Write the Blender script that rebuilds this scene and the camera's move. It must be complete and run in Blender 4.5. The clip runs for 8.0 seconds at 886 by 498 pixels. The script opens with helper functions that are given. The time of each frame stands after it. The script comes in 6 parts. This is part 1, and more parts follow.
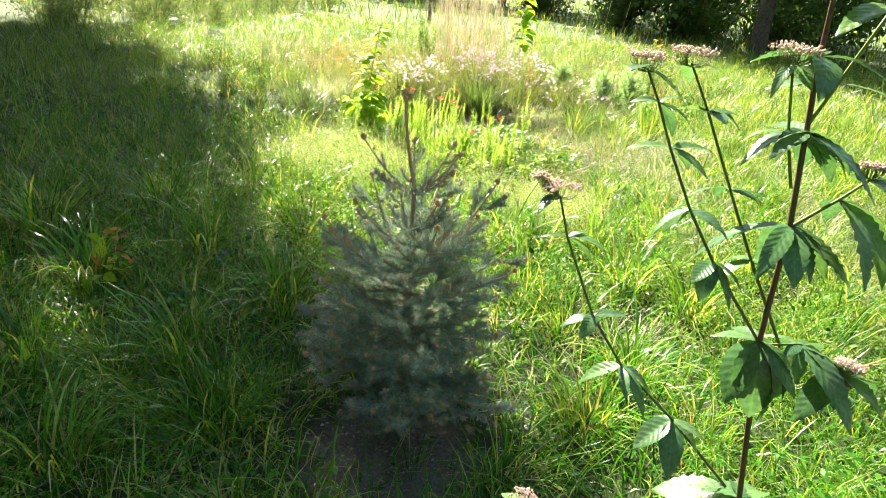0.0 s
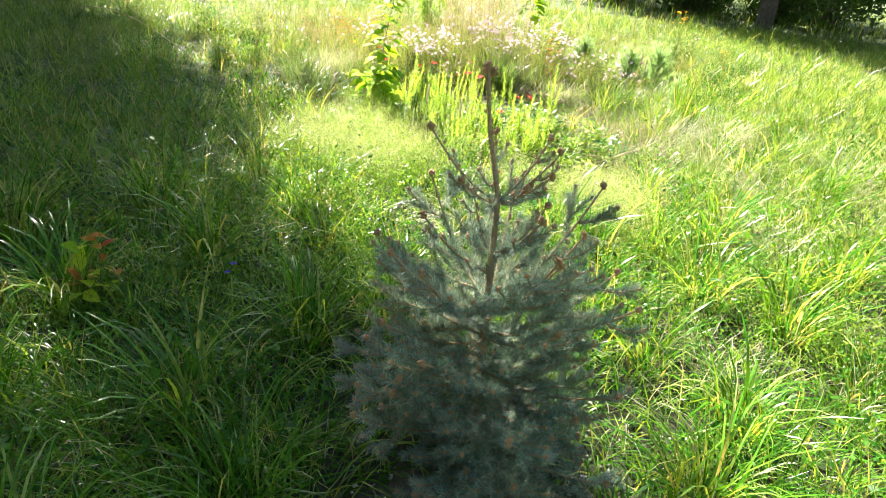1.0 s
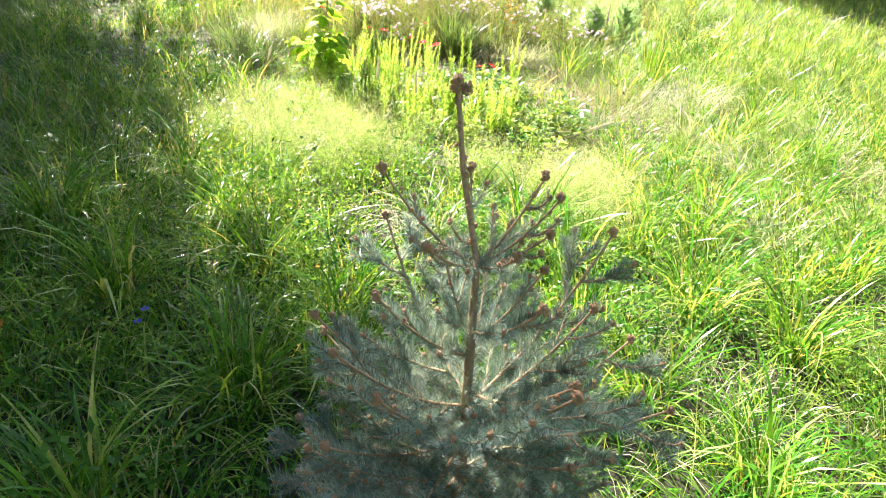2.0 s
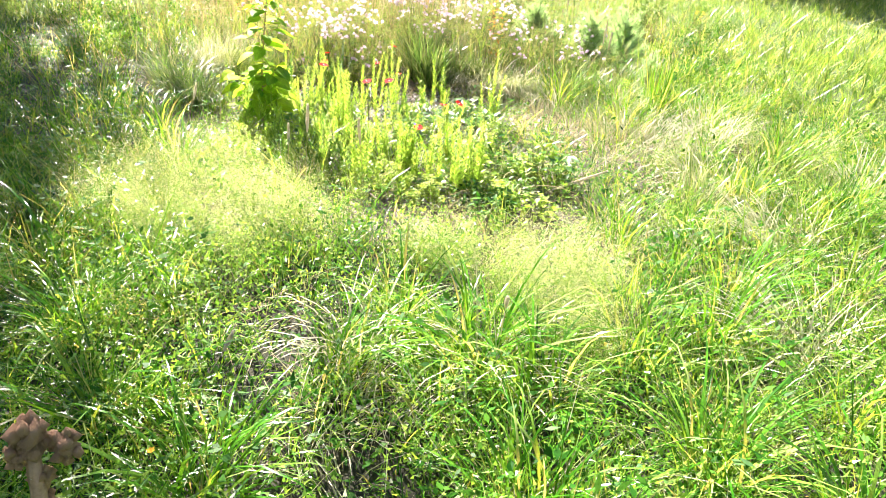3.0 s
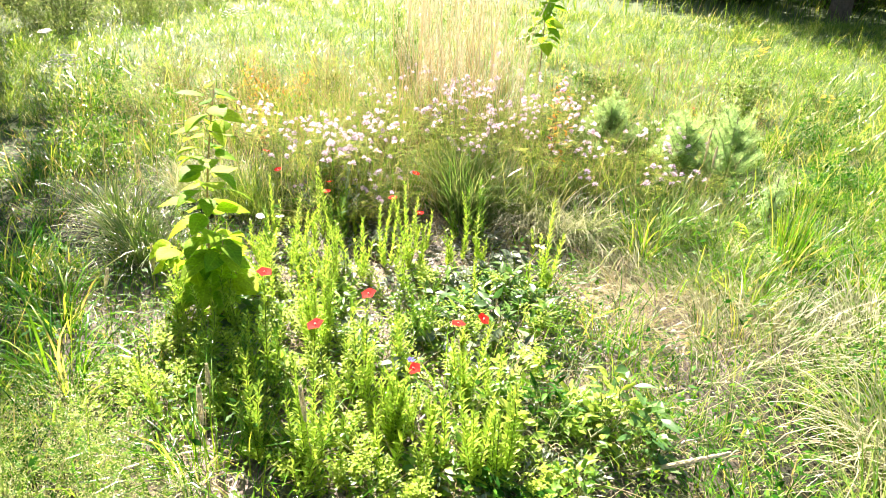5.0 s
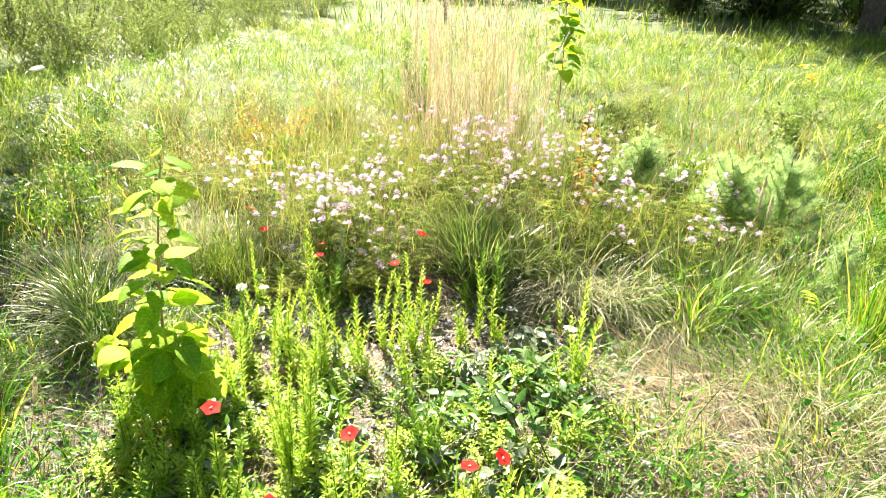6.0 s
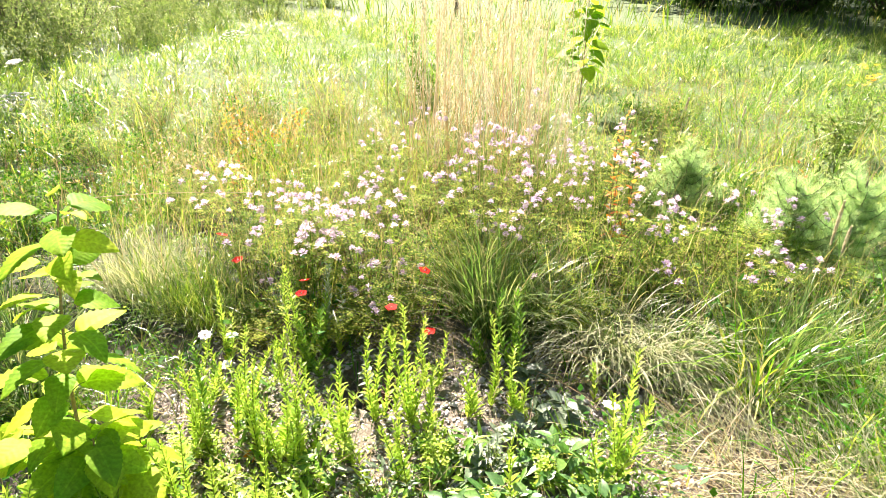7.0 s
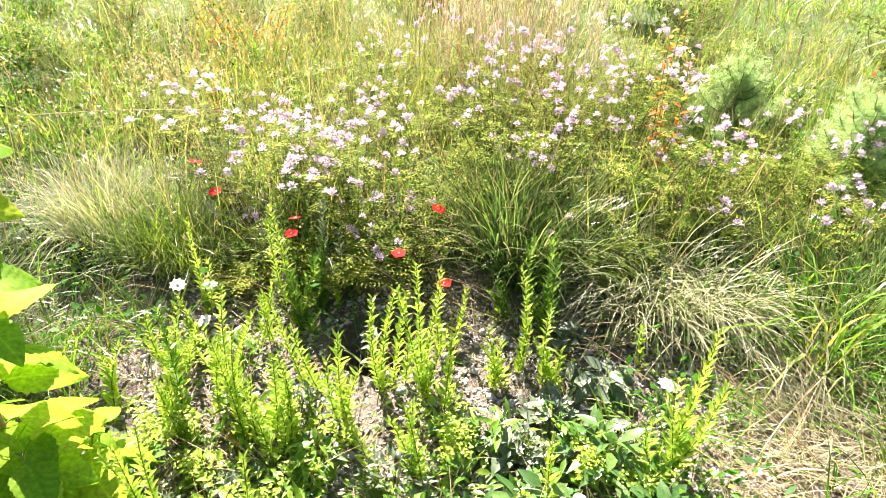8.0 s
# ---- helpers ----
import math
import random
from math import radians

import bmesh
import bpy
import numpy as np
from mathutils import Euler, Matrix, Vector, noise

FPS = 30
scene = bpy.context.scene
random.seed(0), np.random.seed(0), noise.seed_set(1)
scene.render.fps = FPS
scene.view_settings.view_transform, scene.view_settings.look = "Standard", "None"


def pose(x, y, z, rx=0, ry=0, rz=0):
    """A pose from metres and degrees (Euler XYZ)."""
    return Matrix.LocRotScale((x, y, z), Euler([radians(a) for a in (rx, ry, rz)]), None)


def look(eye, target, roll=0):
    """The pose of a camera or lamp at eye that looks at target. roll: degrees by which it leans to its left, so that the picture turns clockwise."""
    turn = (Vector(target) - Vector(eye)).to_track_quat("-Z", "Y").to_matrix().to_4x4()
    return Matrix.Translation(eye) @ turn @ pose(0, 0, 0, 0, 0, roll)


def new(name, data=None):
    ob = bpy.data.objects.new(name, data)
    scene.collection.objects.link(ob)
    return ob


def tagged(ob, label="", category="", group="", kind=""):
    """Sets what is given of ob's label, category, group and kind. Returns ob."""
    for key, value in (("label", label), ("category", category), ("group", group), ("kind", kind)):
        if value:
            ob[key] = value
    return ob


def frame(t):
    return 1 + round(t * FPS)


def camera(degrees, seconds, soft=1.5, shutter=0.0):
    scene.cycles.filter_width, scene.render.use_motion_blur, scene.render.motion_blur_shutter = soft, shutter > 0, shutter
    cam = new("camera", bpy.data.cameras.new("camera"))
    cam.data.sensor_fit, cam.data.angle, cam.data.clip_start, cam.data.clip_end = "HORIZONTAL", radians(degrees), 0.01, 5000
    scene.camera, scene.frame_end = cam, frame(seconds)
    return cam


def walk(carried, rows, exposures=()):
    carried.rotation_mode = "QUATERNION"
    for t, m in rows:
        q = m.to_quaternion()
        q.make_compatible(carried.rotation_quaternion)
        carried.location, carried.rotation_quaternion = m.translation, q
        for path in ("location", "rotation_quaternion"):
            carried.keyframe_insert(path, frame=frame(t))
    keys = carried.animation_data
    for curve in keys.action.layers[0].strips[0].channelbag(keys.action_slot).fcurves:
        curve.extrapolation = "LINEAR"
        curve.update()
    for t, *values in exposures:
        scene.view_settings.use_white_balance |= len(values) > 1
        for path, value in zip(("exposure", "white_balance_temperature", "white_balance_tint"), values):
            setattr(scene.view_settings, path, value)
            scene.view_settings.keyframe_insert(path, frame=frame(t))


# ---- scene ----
cam = camera(68.8, 8.0, 0.9)
PATH = [
    (0, (-0.021, 0.166, 0.98), (-0.018, 2.005, 0.195), 5.7),
    (0.5, (-0.104, 0.361, 0.922), (-0.115, 2.183, 0.096), 4.3),
    (1, (-0.236, 0.584, 0.889), (-0.187, 2.394, 0.04), 6.5),
    (1.2, (-0.266, 0.667, 0.898), (-0.148, 2.453, 0.006), 6.8),
    (2.3, (-0.21, 1.131, 0.916), (-0.024, 2.871, -0.053), 6.3),
    (2.5, (-0.17, 1.26, 0.906), (-0.016, 3.014, -0.043), 5.6),
    (2.9, (-0.048, 1.526, 0.937), (0.099, 3.282, -0.009), 5.2),
    (3, (0.017, 1.622, 0.931), (0.166, 3.369, -0.032), 5.1),
    (3.5, (0.165, 1.963, 0.995), (0.281, 3.715, 0.037), 5.3),
    (3.7, (0.172, 2.08, 1.013), (0.29, 3.845, 0.08), 6.0),
    (4, (0.183, 2.29, 1.051), (0.271, 4.083, 0.169), 4.1),
    (4.5, (0.197, 2.567, 1.062), (0.222, 4.361, 0.177), 3.1),
    (4.7, (0.212, 2.689, 1.074), (0.178, 4.475, 0.176), 3.6),
    (5.8, (0.203, 3.219, 1.096), (0.062, 5.034, 0.27), 1.5),
    (6, (0.209, 3.31, 1.093), (0.07, 5.121, 0.257), 1.4),
    (6.5, (0.214, 3.535, 1.101), (0.061, 5.352, 0.279), 2.4),
    (7, (0.174, 3.766, 1.045), (0.009, 5.566, 0.189), 1.6),
    (7.5, (0.099, 3.934, 1.022), (-0.058, 5.671, 0.044), 1.6),
    (8, (0.087, 4.098, 0.972), (-0.045, 5.753, -0.142), 2.3),
]
walk(cam, [(t, look(eye, target, roll)) for t, eye, target, roll in PATH],
     [(0, 2.78, 6650, 20), (1.2, 2.86, 6550, 23), (2.5, 3.06, 6300, 33), (3.5, 3.02, 6400, 33), (4.5, 2.88, 6600, 28), (6.0, 2.79, 6700, 25), (8.0, 2.81, 6550, 29)])

# ---- world and sun ----
SUN_AZ, SUN_EL = radians(-27), radians(43)   # ahead of the camera and a little to its left
world = bpy.data.worlds.new("sky")
scene.world = world
world.use_nodes = True
sky = world.node_tree.nodes.new("ShaderNodeTexSky")
sky.sky_type, sky.sun_disc = "NISHITA", False
sky.sun_elevation, sky.sun_rotation = SUN_EL, SUN_AZ % (2 * math.pi)
sky.dust_density, sky.ozone_density = 1.0, 0.3      # hazy summer sky
background = world.node_tree.nodes["Background"]
background.inputs["Strength"].default_value = 0.05
world.node_tree.links.new(sky.outputs[0], background.inputs["Color"])
sun_data = bpy.data.lights.new("sun", "SUN")
sun_data.energy, sun_data.angle, sun_data.color = 5.0, radians(0.55), (1.0, 0.905, 0.79)
sun = new("sun", sun_data)
sun_way = Vector((math.sin(SUN_AZ) * math.cos(SUN_EL), math.cos(SUN_AZ) * math.cos(SUN_EL), math.sin(SUN_EL)))
sun.matrix_world = look(sun_way * 60, (0, 0, 0))


# ---- materials ----
def nodes_of(name):
    m = bpy.data.materials.new(name)
    m.use_nodes = True
    nt = m.node_tree
    return m, nt, nt.nodes["Principled BSDF"], nt.nodes["Material Output"]


def put(nt, kind, **values):
    n = nt.nodes.new(kind)
    for k, v in values.items():
        n.inputs[k].default_value = v
    return n


def ramp(nt, fac, colours, stops=None):
    n = nt.nodes.new("ShaderNodeValToRGB")
    e = n.color_ramp.elements
    while len(e) < len(colours):
        e.new(0.5)
    for i, c in enumerate(colours):
        e[i].position = stops[i] if stops else i / max(1, len(colours) - 1)
        e[i].color = (*c, 1)
    nt.links.new(fac, n.inputs["Fac"])
    return n.outputs["Color"]


def blend(nt, fac, a, b, mode="MIX"):
    n = nt.nodes.new("ShaderNodeMix")
    n.data_type, n.blend_type = "RGBA", mode
    for value, i in ((fac, 0), (a, 6), (b, 7)):
        if isinstance(value, (int, float)):
            n.inputs[i].default_value = value
        elif isinstance(value, tuple):
            n.inputs[i].default_value = (*value, 1)
        else:
            nt.links.new(value, n.inputs[i])
    return n.outputs[2]


def noise_of(nt, scale, detail=3.0, rough=0.6, coords="Object"):
    tc = nt.nodes.new("ShaderNodeTexCoord")
    n = put(nt, "ShaderNodeTexNoise", Scale=scale, Detail=detail, Roughness=rough)
    nt.links.new(tc.outputs[coords], n.inputs["Vector"])
    return n.outputs["Fac"]


def leaf_material(name, colours, patch, through_light=0.4, rough=0.45, gloss=0.4, patch_scale=1.6, veins=False, glow=(1.25, 1.3, 0.85), tufts=0.0):
    """Thin leaf tissue: each leaf takes its own tone, tinted in patches, and lets light through."""
    m, nt, p, out = nodes_of(name)
    geo = nt.nodes.new("ShaderNodeNewGeometry")
    own = nt.nodes.new("ShaderNodeObjectInfo")
    mixed = nt.nodes.new("ShaderNodeMath")
    mixed.operation = "ADD"
    nt.links.new(geo.outputs["Random Per Island"], mixed.inputs[0])
    nt.links.new(own.outputs["Random"], mixed.inputs[1])
    part_of_one = nt.nodes.new("ShaderNodeMath")
    part_of_one.operation = "FRACT"
    nt.links.new(mixed.outputs[0], part_of_one.inputs[0])
    tone = ramp(nt, part_of_one.outputs[0], colours)
    patches = ramp(nt, noise_of(nt, patch_scale, 2.0), [(0, 0, 0), (1, 1, 1)], [0.42, 0.68])
    tone = blend(nt, patches, tone, blend(nt, 0.55, tone, patch))
    if tufts:                                    # neighbouring plants of lighter and deeper green
        kinds = ramp(nt, noise_of(nt, 7.0, 2.0, 0.7), [(1 - tufts, 1 - 0.75 * tufts, 1 - tufts), (1, 1, 1), (1 + 0.5 * tufts, 1 + 0.4 * tufts, 1 + 0.2 * tufts)], [0.36, 0.5, 0.64])
        tone = blend(nt, 1.0, tone, kinds, "MULTIPLY")
    grain = ramp(nt, noise_of(nt, 140.0, 2.0), [(0.72, 0.72, 0.72), (1.18, 1.18, 1.18)], [0.3, 0.7])
    tone = blend(nt, 1.0, tone, grain, "MULTIPLY")
    if veins:
        uv = nt.nodes.new("ShaderNodeUVMap")
        parts = nt.nodes.new("ShaderNodeSeparateXYZ")
        nt.links.new(uv.outputs[0], parts.inputs[0])
        side = put(nt, "ShaderNodeMath")
        side.operation = "ABSOLUTE"
        nt.links.new(parts.outputs["X"], side.inputs[0])
        along = nt.nodes.new("ShaderNodeMath")
        along.operation = "MULTIPLY_ADD"
        nt.links.new(side.outputs[0], along.inputs[0])
        along.inputs[1].default_value = -0.22
        nt.links.new(parts.outputs["Y"], along.inputs[2])
        wave = nt.nodes.new("ShaderNodeMath")
        wave.operation = "MULTIPLY"
        nt.links.new(along.outputs[0], wave.inputs[0])
        wave.inputs[1].default_value = 50.0
        sine = nt.nodes.new("ShaderNodeMath")
        sine.operation = "SINE"
        nt.links.new(wave.outputs[0], sine.inputs[0])
        line = ramp(nt, sine.outputs[0], [(0.93, 0.95, 0.9), (1, 1, 1), (1, 1, 1), (1.06, 1.05, 1.03)], [0.0, 0.3, 0.82, 1.0])
        tone = blend(nt, 1.0, tone, line, "MULTIPLY")
        rib = ramp(nt, side.outputs[0], [(1.25, 1.2, 1.1), (1, 1, 1)], [0.03, 0.07])
        tone = blend(nt, 1.0, tone, rib, "MULTIPLY")
        bump = put(nt, "ShaderNodeBump", Strength=0.15, Distance=0.001)
        nt.links.new(sine.outputs[0], bump.inputs["Height"])
        nt.links.new(bump.outputs[0], p.inputs["Normal"])
    nt.links.new(tone, p.inputs["Base Color"])
    p.inputs["Roughness"].default_value = rough
    p.inputs["Specular IOR Level"].default_value = gloss
    back = nt.nodes.new("ShaderNodeBsdfTranslucent")
    nt.links.new(blend(nt, 1.0, tone, glow, "MULTIPLY"), back.inputs["Color"])
    mix = put(nt, "ShaderNodeMixShader", Fac=through_light)
    nt.links.new(p.outputs[0], mix.inputs[1])
    nt.links.new(back.outputs[0], mix.inputs[2])
    nt.links.new(mix.outputs[0], out.inputs["Surface"])
    return m


def rough_material(name, dark, light, scale=40.0, rough=0.85, bump=0.5, dist=0.004, stain=None):
    """Bark, earth, timber: two scales of mottling and a fine relief."""
    m, nt, p, out = nodes_of(name)
    fine = noise_of(nt, scale, 6.0, 0.7)
    tone = ramp(nt, fine, [dark, light], [0.32, 0.68])
    wide = ramp(nt, noise_of(nt, scale * 0.08, 3.0), [(0, 0, 0), (1, 1, 1)], [0.4, 0.65])
    tone = blend(nt, wide, tone, blend(nt, 0.5, tone, stain or dark))
    nt.links.new(tone, p.inputs["Base Color"])
    p.inputs["Roughness"].default_value = rough
    b = put(nt, "ShaderNodeBump", Strength=bump, Distance=dist)
    nt.links.new(fine, b.inputs["Height"])
    nt.links.new(b.outputs[0], p.inputs["Normal"])
    return m


GRASS = leaf_material("grass_blade", [(0.003, 0.05, 0.002), (0.017, 0.15, 0.004), (0.060, 0.27, 0.012), (0.17, 0.39, 0.04), (0.34, 0.44, 0.16)], (0.085, 0.28, 0.018), 0.46, 0.25, 0.3, glow=(2.9, 1.5, 1.0), tufts=0.45)
# yellower than GRASS; also laid over sunlit ground in place of sun colour
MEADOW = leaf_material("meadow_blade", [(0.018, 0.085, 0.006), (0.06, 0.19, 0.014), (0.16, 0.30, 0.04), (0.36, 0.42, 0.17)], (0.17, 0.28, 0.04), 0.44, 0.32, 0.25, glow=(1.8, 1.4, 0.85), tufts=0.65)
# sedge and grass green taken darker to stand for shade on the tussocks
SHADESEDGE = leaf_material("shaded_sedge_blade", [(0.035, 0.10, 0.018), (0.08, 0.17, 0.03), (0.16, 0.25, 0.06), (0.36, 0.35, 0.18)], (0.12, 0.19, 0.04), 0.4, 0.32, 0.4)
STRAW = leaf_material("dry_straw", [(0.28, 0.22, 0.11), (0.38, 0.31, 0.17), (0.46, 0.41, 0.25), (0.26, 0.27, 0.10)], (0.30, 0.22, 0.10), 0.3, 0.65, 0.2)
PALE = leaf_material("pale_fescue", [(0.24, 0.28, 0.13), (0.38, 0.40, 0.25), (0.50, 0.50, 0.36)], (0.30, 0.33, 0.16), 0.4, 0.5, 0.3)
HERB = leaf_material("herb_leaf", [(0.04, 0.15, 0.012), (0.13, 0.28, 0.025), (0.28, 0.42, 0.05)], (0.20, 0.34, 0.04), 0.44, 0.38, 0.35, tufts=0.4)
SPURGE = leaf_material("spurge_leaf", [(0.17, 0.31, 0.025), (0.28, 0.42, 0.04), (0.42, 0.52, 0.07)], (0.34, 0.44, 0.05), 0.5, 0.5, 0.25, 9.0)
BROAD = leaf_material("broad_weed_leaf", [(0.045, 0.14, 0.035), (0.08, 0.21, 0.045), (0.15, 0.29, 0.06)], (0.11, 0.22, 0.06), 0.45, 0.32, 0.5, 9.0)
# leaf tone darkened to carry the shade low down in the grass
SHADELEAF = leaf_material("shaded_herb_leaf", [(0.005, 0.055, 0.003), (0.02, 0.125, 0.007), (0.08, 0.24, 0.02)], (0.045, 0.16, 0.012), 0.42, 0.45, 0.1, glow=(1.6, 1.3, 0.9))
GREYHERB = leaf_material("grey_green_leaf", [(0.08, 0.13, 0.07), (0.13, 0.19, 0.11), (0.19, 0.25, 0.16)], (0.12, 0.18, 0.08), 0.3, 0.4, 0.45)
FLAXLEAF = leaf_material("flax_leaf", [(0.20, 0.37, 0.04), (0.32, 0.48, 0.06), (0.44, 0.55, 0.09)], (0.36, 0.48, 0.06), 0.55, 0.45, 0.3)
VETCHLEAF = leaf_material("vetch_leaflet", [(0.03, 0.085, 0.010), (0.09, 0.18, 0.018), (0.20, 0.29, 0.035), (0.38, 0.36, 0.09)], (0.24, 0.27, 0.04), 0.4, 0.7, 0.05, tufts=0.55)
BEDSTRAW = leaf_material("bedstraw_froth", [(0.44, 0.49, 0.21), (0.54, 0.57, 0.30), (0.64, 0.65, 0.40)], (0.48, 0.52, 0.26), 0.5, 0.7, 0.08)
SAPLEAF = leaf_material("sapling_leaf", [(0.06, 0.21, 0.012), (0.19, 0.38, 0.02), (0.34, 0.49, 0.03), (0.43, 0.53, 0.04)], (0.33, 0.45, 0.03), 0.5, 0.6, 0.12, 9.0, veins=True)
EUPLEAF = leaf_material("agrimony_leaf", [(0.035, 0.11, 0.035), (0.06, 0.16, 0.05), (0.11, 0.23, 0.06)], (0.09, 0.16, 0.08), 0.36, 0.3, 0.55, 12.0, veins=True)
RUSTLEAF = leaf_material("reddened_leaf", [(0.50, 0.09, 0.02), (0.60, 0.22, 0.03), (0.58, 0.36, 0.05), (0.28, 0.28, 0.04)], (0.58, 0.18, 0.03), 0.5, 0.5, 0.2)
NEEDLE = leaf_material("blue_spruce_needle", [(0.055, 0.115, 0.10), (0.15, 0.25, 0.22), (0.32, 0.47, 0.41), (0.48, 0.58, 0.49)], (0.16, 0.195, 0.15), 0.25, 0.45, 0.3, 11.0, tufts=0.4)
PINE = leaf_material("pine_needle", [(0.15, 0.31, 0.12), (0.29, 0.46, 0.22), (0.48, 0.60, 0.34)], (0.35, 0.47, 0.19), 0.5, 0.4, 0.3, 6.0)
CROWN = leaf_material("tree_leaf", [(0.03, 0.08, 0.015), (0.05, 0.12, 0.02), (0.09, 0.17, 0.03)], (0.07, 0.14, 0.02), 0.35, 0.45, 0.35, 0.5)
BUSHLEAF = leaf_material("bush_leaf", [(0.07, 0.13, 0.03), (0.12, 0.19, 0.05), (0.19, 0.26, 0.09), (0.27, 0.31, 0.15)], (0.16, 0.22, 0.06), 0.42, 0.65, 0.1, 0.8)
VETCHPETAL = leaf_material("vetch_petal", [(0.52, 0.38, 0.61), (0.62, 0.50, 0.71), (0.74, 0.65, 0.82), (0.45, 0.30, 0.56)], (0.68, 0.57, 0.77), 0.38, 0.8, 0.03, 3.0)
REDPETAL = leaf_material("flax_petal", [(0.62, 0.02, 0.015), (0.70, 0.035, 0.02)], (0.66, 0.05, 0.03), 0.4, 0.7, 0.05, 30.0)
WHITEPETAL = leaf_material("white_petal", [(0.78, 0.78, 0.76), (0.82, 0.82, 0.80)], (0.76, 0.74, 0.72), 0.35, 0.6, 0.1, 30.0)
BLUEPETAL = leaf_material("blue_petal", [(0.10, 0.08, 0.62), (0.16, 0.14, 0.70)], (0.12, 0.08, 0.55), 0.35, 0.5, 0.2, 30.0)
YELLOWPETAL = leaf_material("yellow_petal", [(0.75, 0.42, 0.02), (0.80, 0.52, 0.03)], (0.76, 0.40, 0.02), 0.35, 0.5, 0.2, 30.0)
FLORET = leaf_material("agrimony_floret", [(0.34, 0.24, 0.21), (0.48, 0.38, 0.32), (0.64, 0.56, 0.48), (0.42, 0.36, 0.26)], (0.46, 0.35, 0.29), 0.3, 0.7, 0.2, 60.0)
SEEDHEAD = leaf_material("seed_head", [(0.52, 0.46, 0.36), (0.68, 0.63, 0.53), (0.80, 0.77, 0.69)], (0.62, 0.56, 0.44), 0.2, 0.7, 0.2, 20.0)
STEM = leaf_material("green_stem", [(0.10, 0.18, 0.03), (0.15, 0.22, 0.04)], (0.17, 0.18, 0.05), 0.15, 0.55, 0.25, 20.0)
DUSKSTEM = leaf_material("dusky_stem", [(0.06, 0.10, 0.035), (0.09, 0.12, 0.04)], (0.10, 0.075, 0.035), 0.05, 0.55, 0.3, 20.0)
REDSTEM = leaf_material("red_brown_stem", [(0.075, 0.04, 0.022), (0.12, 0.065, 0.035)], (0.08, 0.07, 0.03), 0.04, 0.55, 0.3, 20.0)
DRYSEED = leaf_material("dry_seed_grass", [(0.20, 0.13, 0.06), (0.32, 0.23, 0.11), (0.44, 0.36, 0.20)], (0.30, 0.17, 0.07), 0.3, 0.65, 0.15, 3.0)
REED = leaf_material("reed_stalk", [(0.54, 0.39, 0.17), (0.67, 0.54, 0.31), (0.78, 0.70, 0.52)], (0.60, 0.40, 0.16), 0.12, 0.5, 0.4, 4.0)
TWIG = rough_material("spruce_twig", (0.20, 0.13, 0.065), (0.50, 0.35, 0.19), 160.0, 0.75, 0.6, 0.002, (0.36, 0.22, 0.09))
BUD = rough_material("spruce_bud", (0.28, 0.18, 0.085), (0.56, 0.37, 0.20), 260.0, 0.8, 0.8, 0.002, (0.50, 0.27, 0.11))
BARK = rough_material("tree_bark", (0.05, 0.04, 0.03), (0.16, 0.13, 0.10), 14.0, 0.9, 1.0, 0.02)
TIMBER = rough_material("weathered_timber", (0.05, 0.025, 0.018), (0.15, 0.07, 0.04), 60.0, 0.8, 0.6, 0.003)
STONE = rough_material("pale_grit", (0.26, 0.25, 0.24), (0.58, 0.56, 0.52), 90.0, 0.9, 0.5, 0.002)


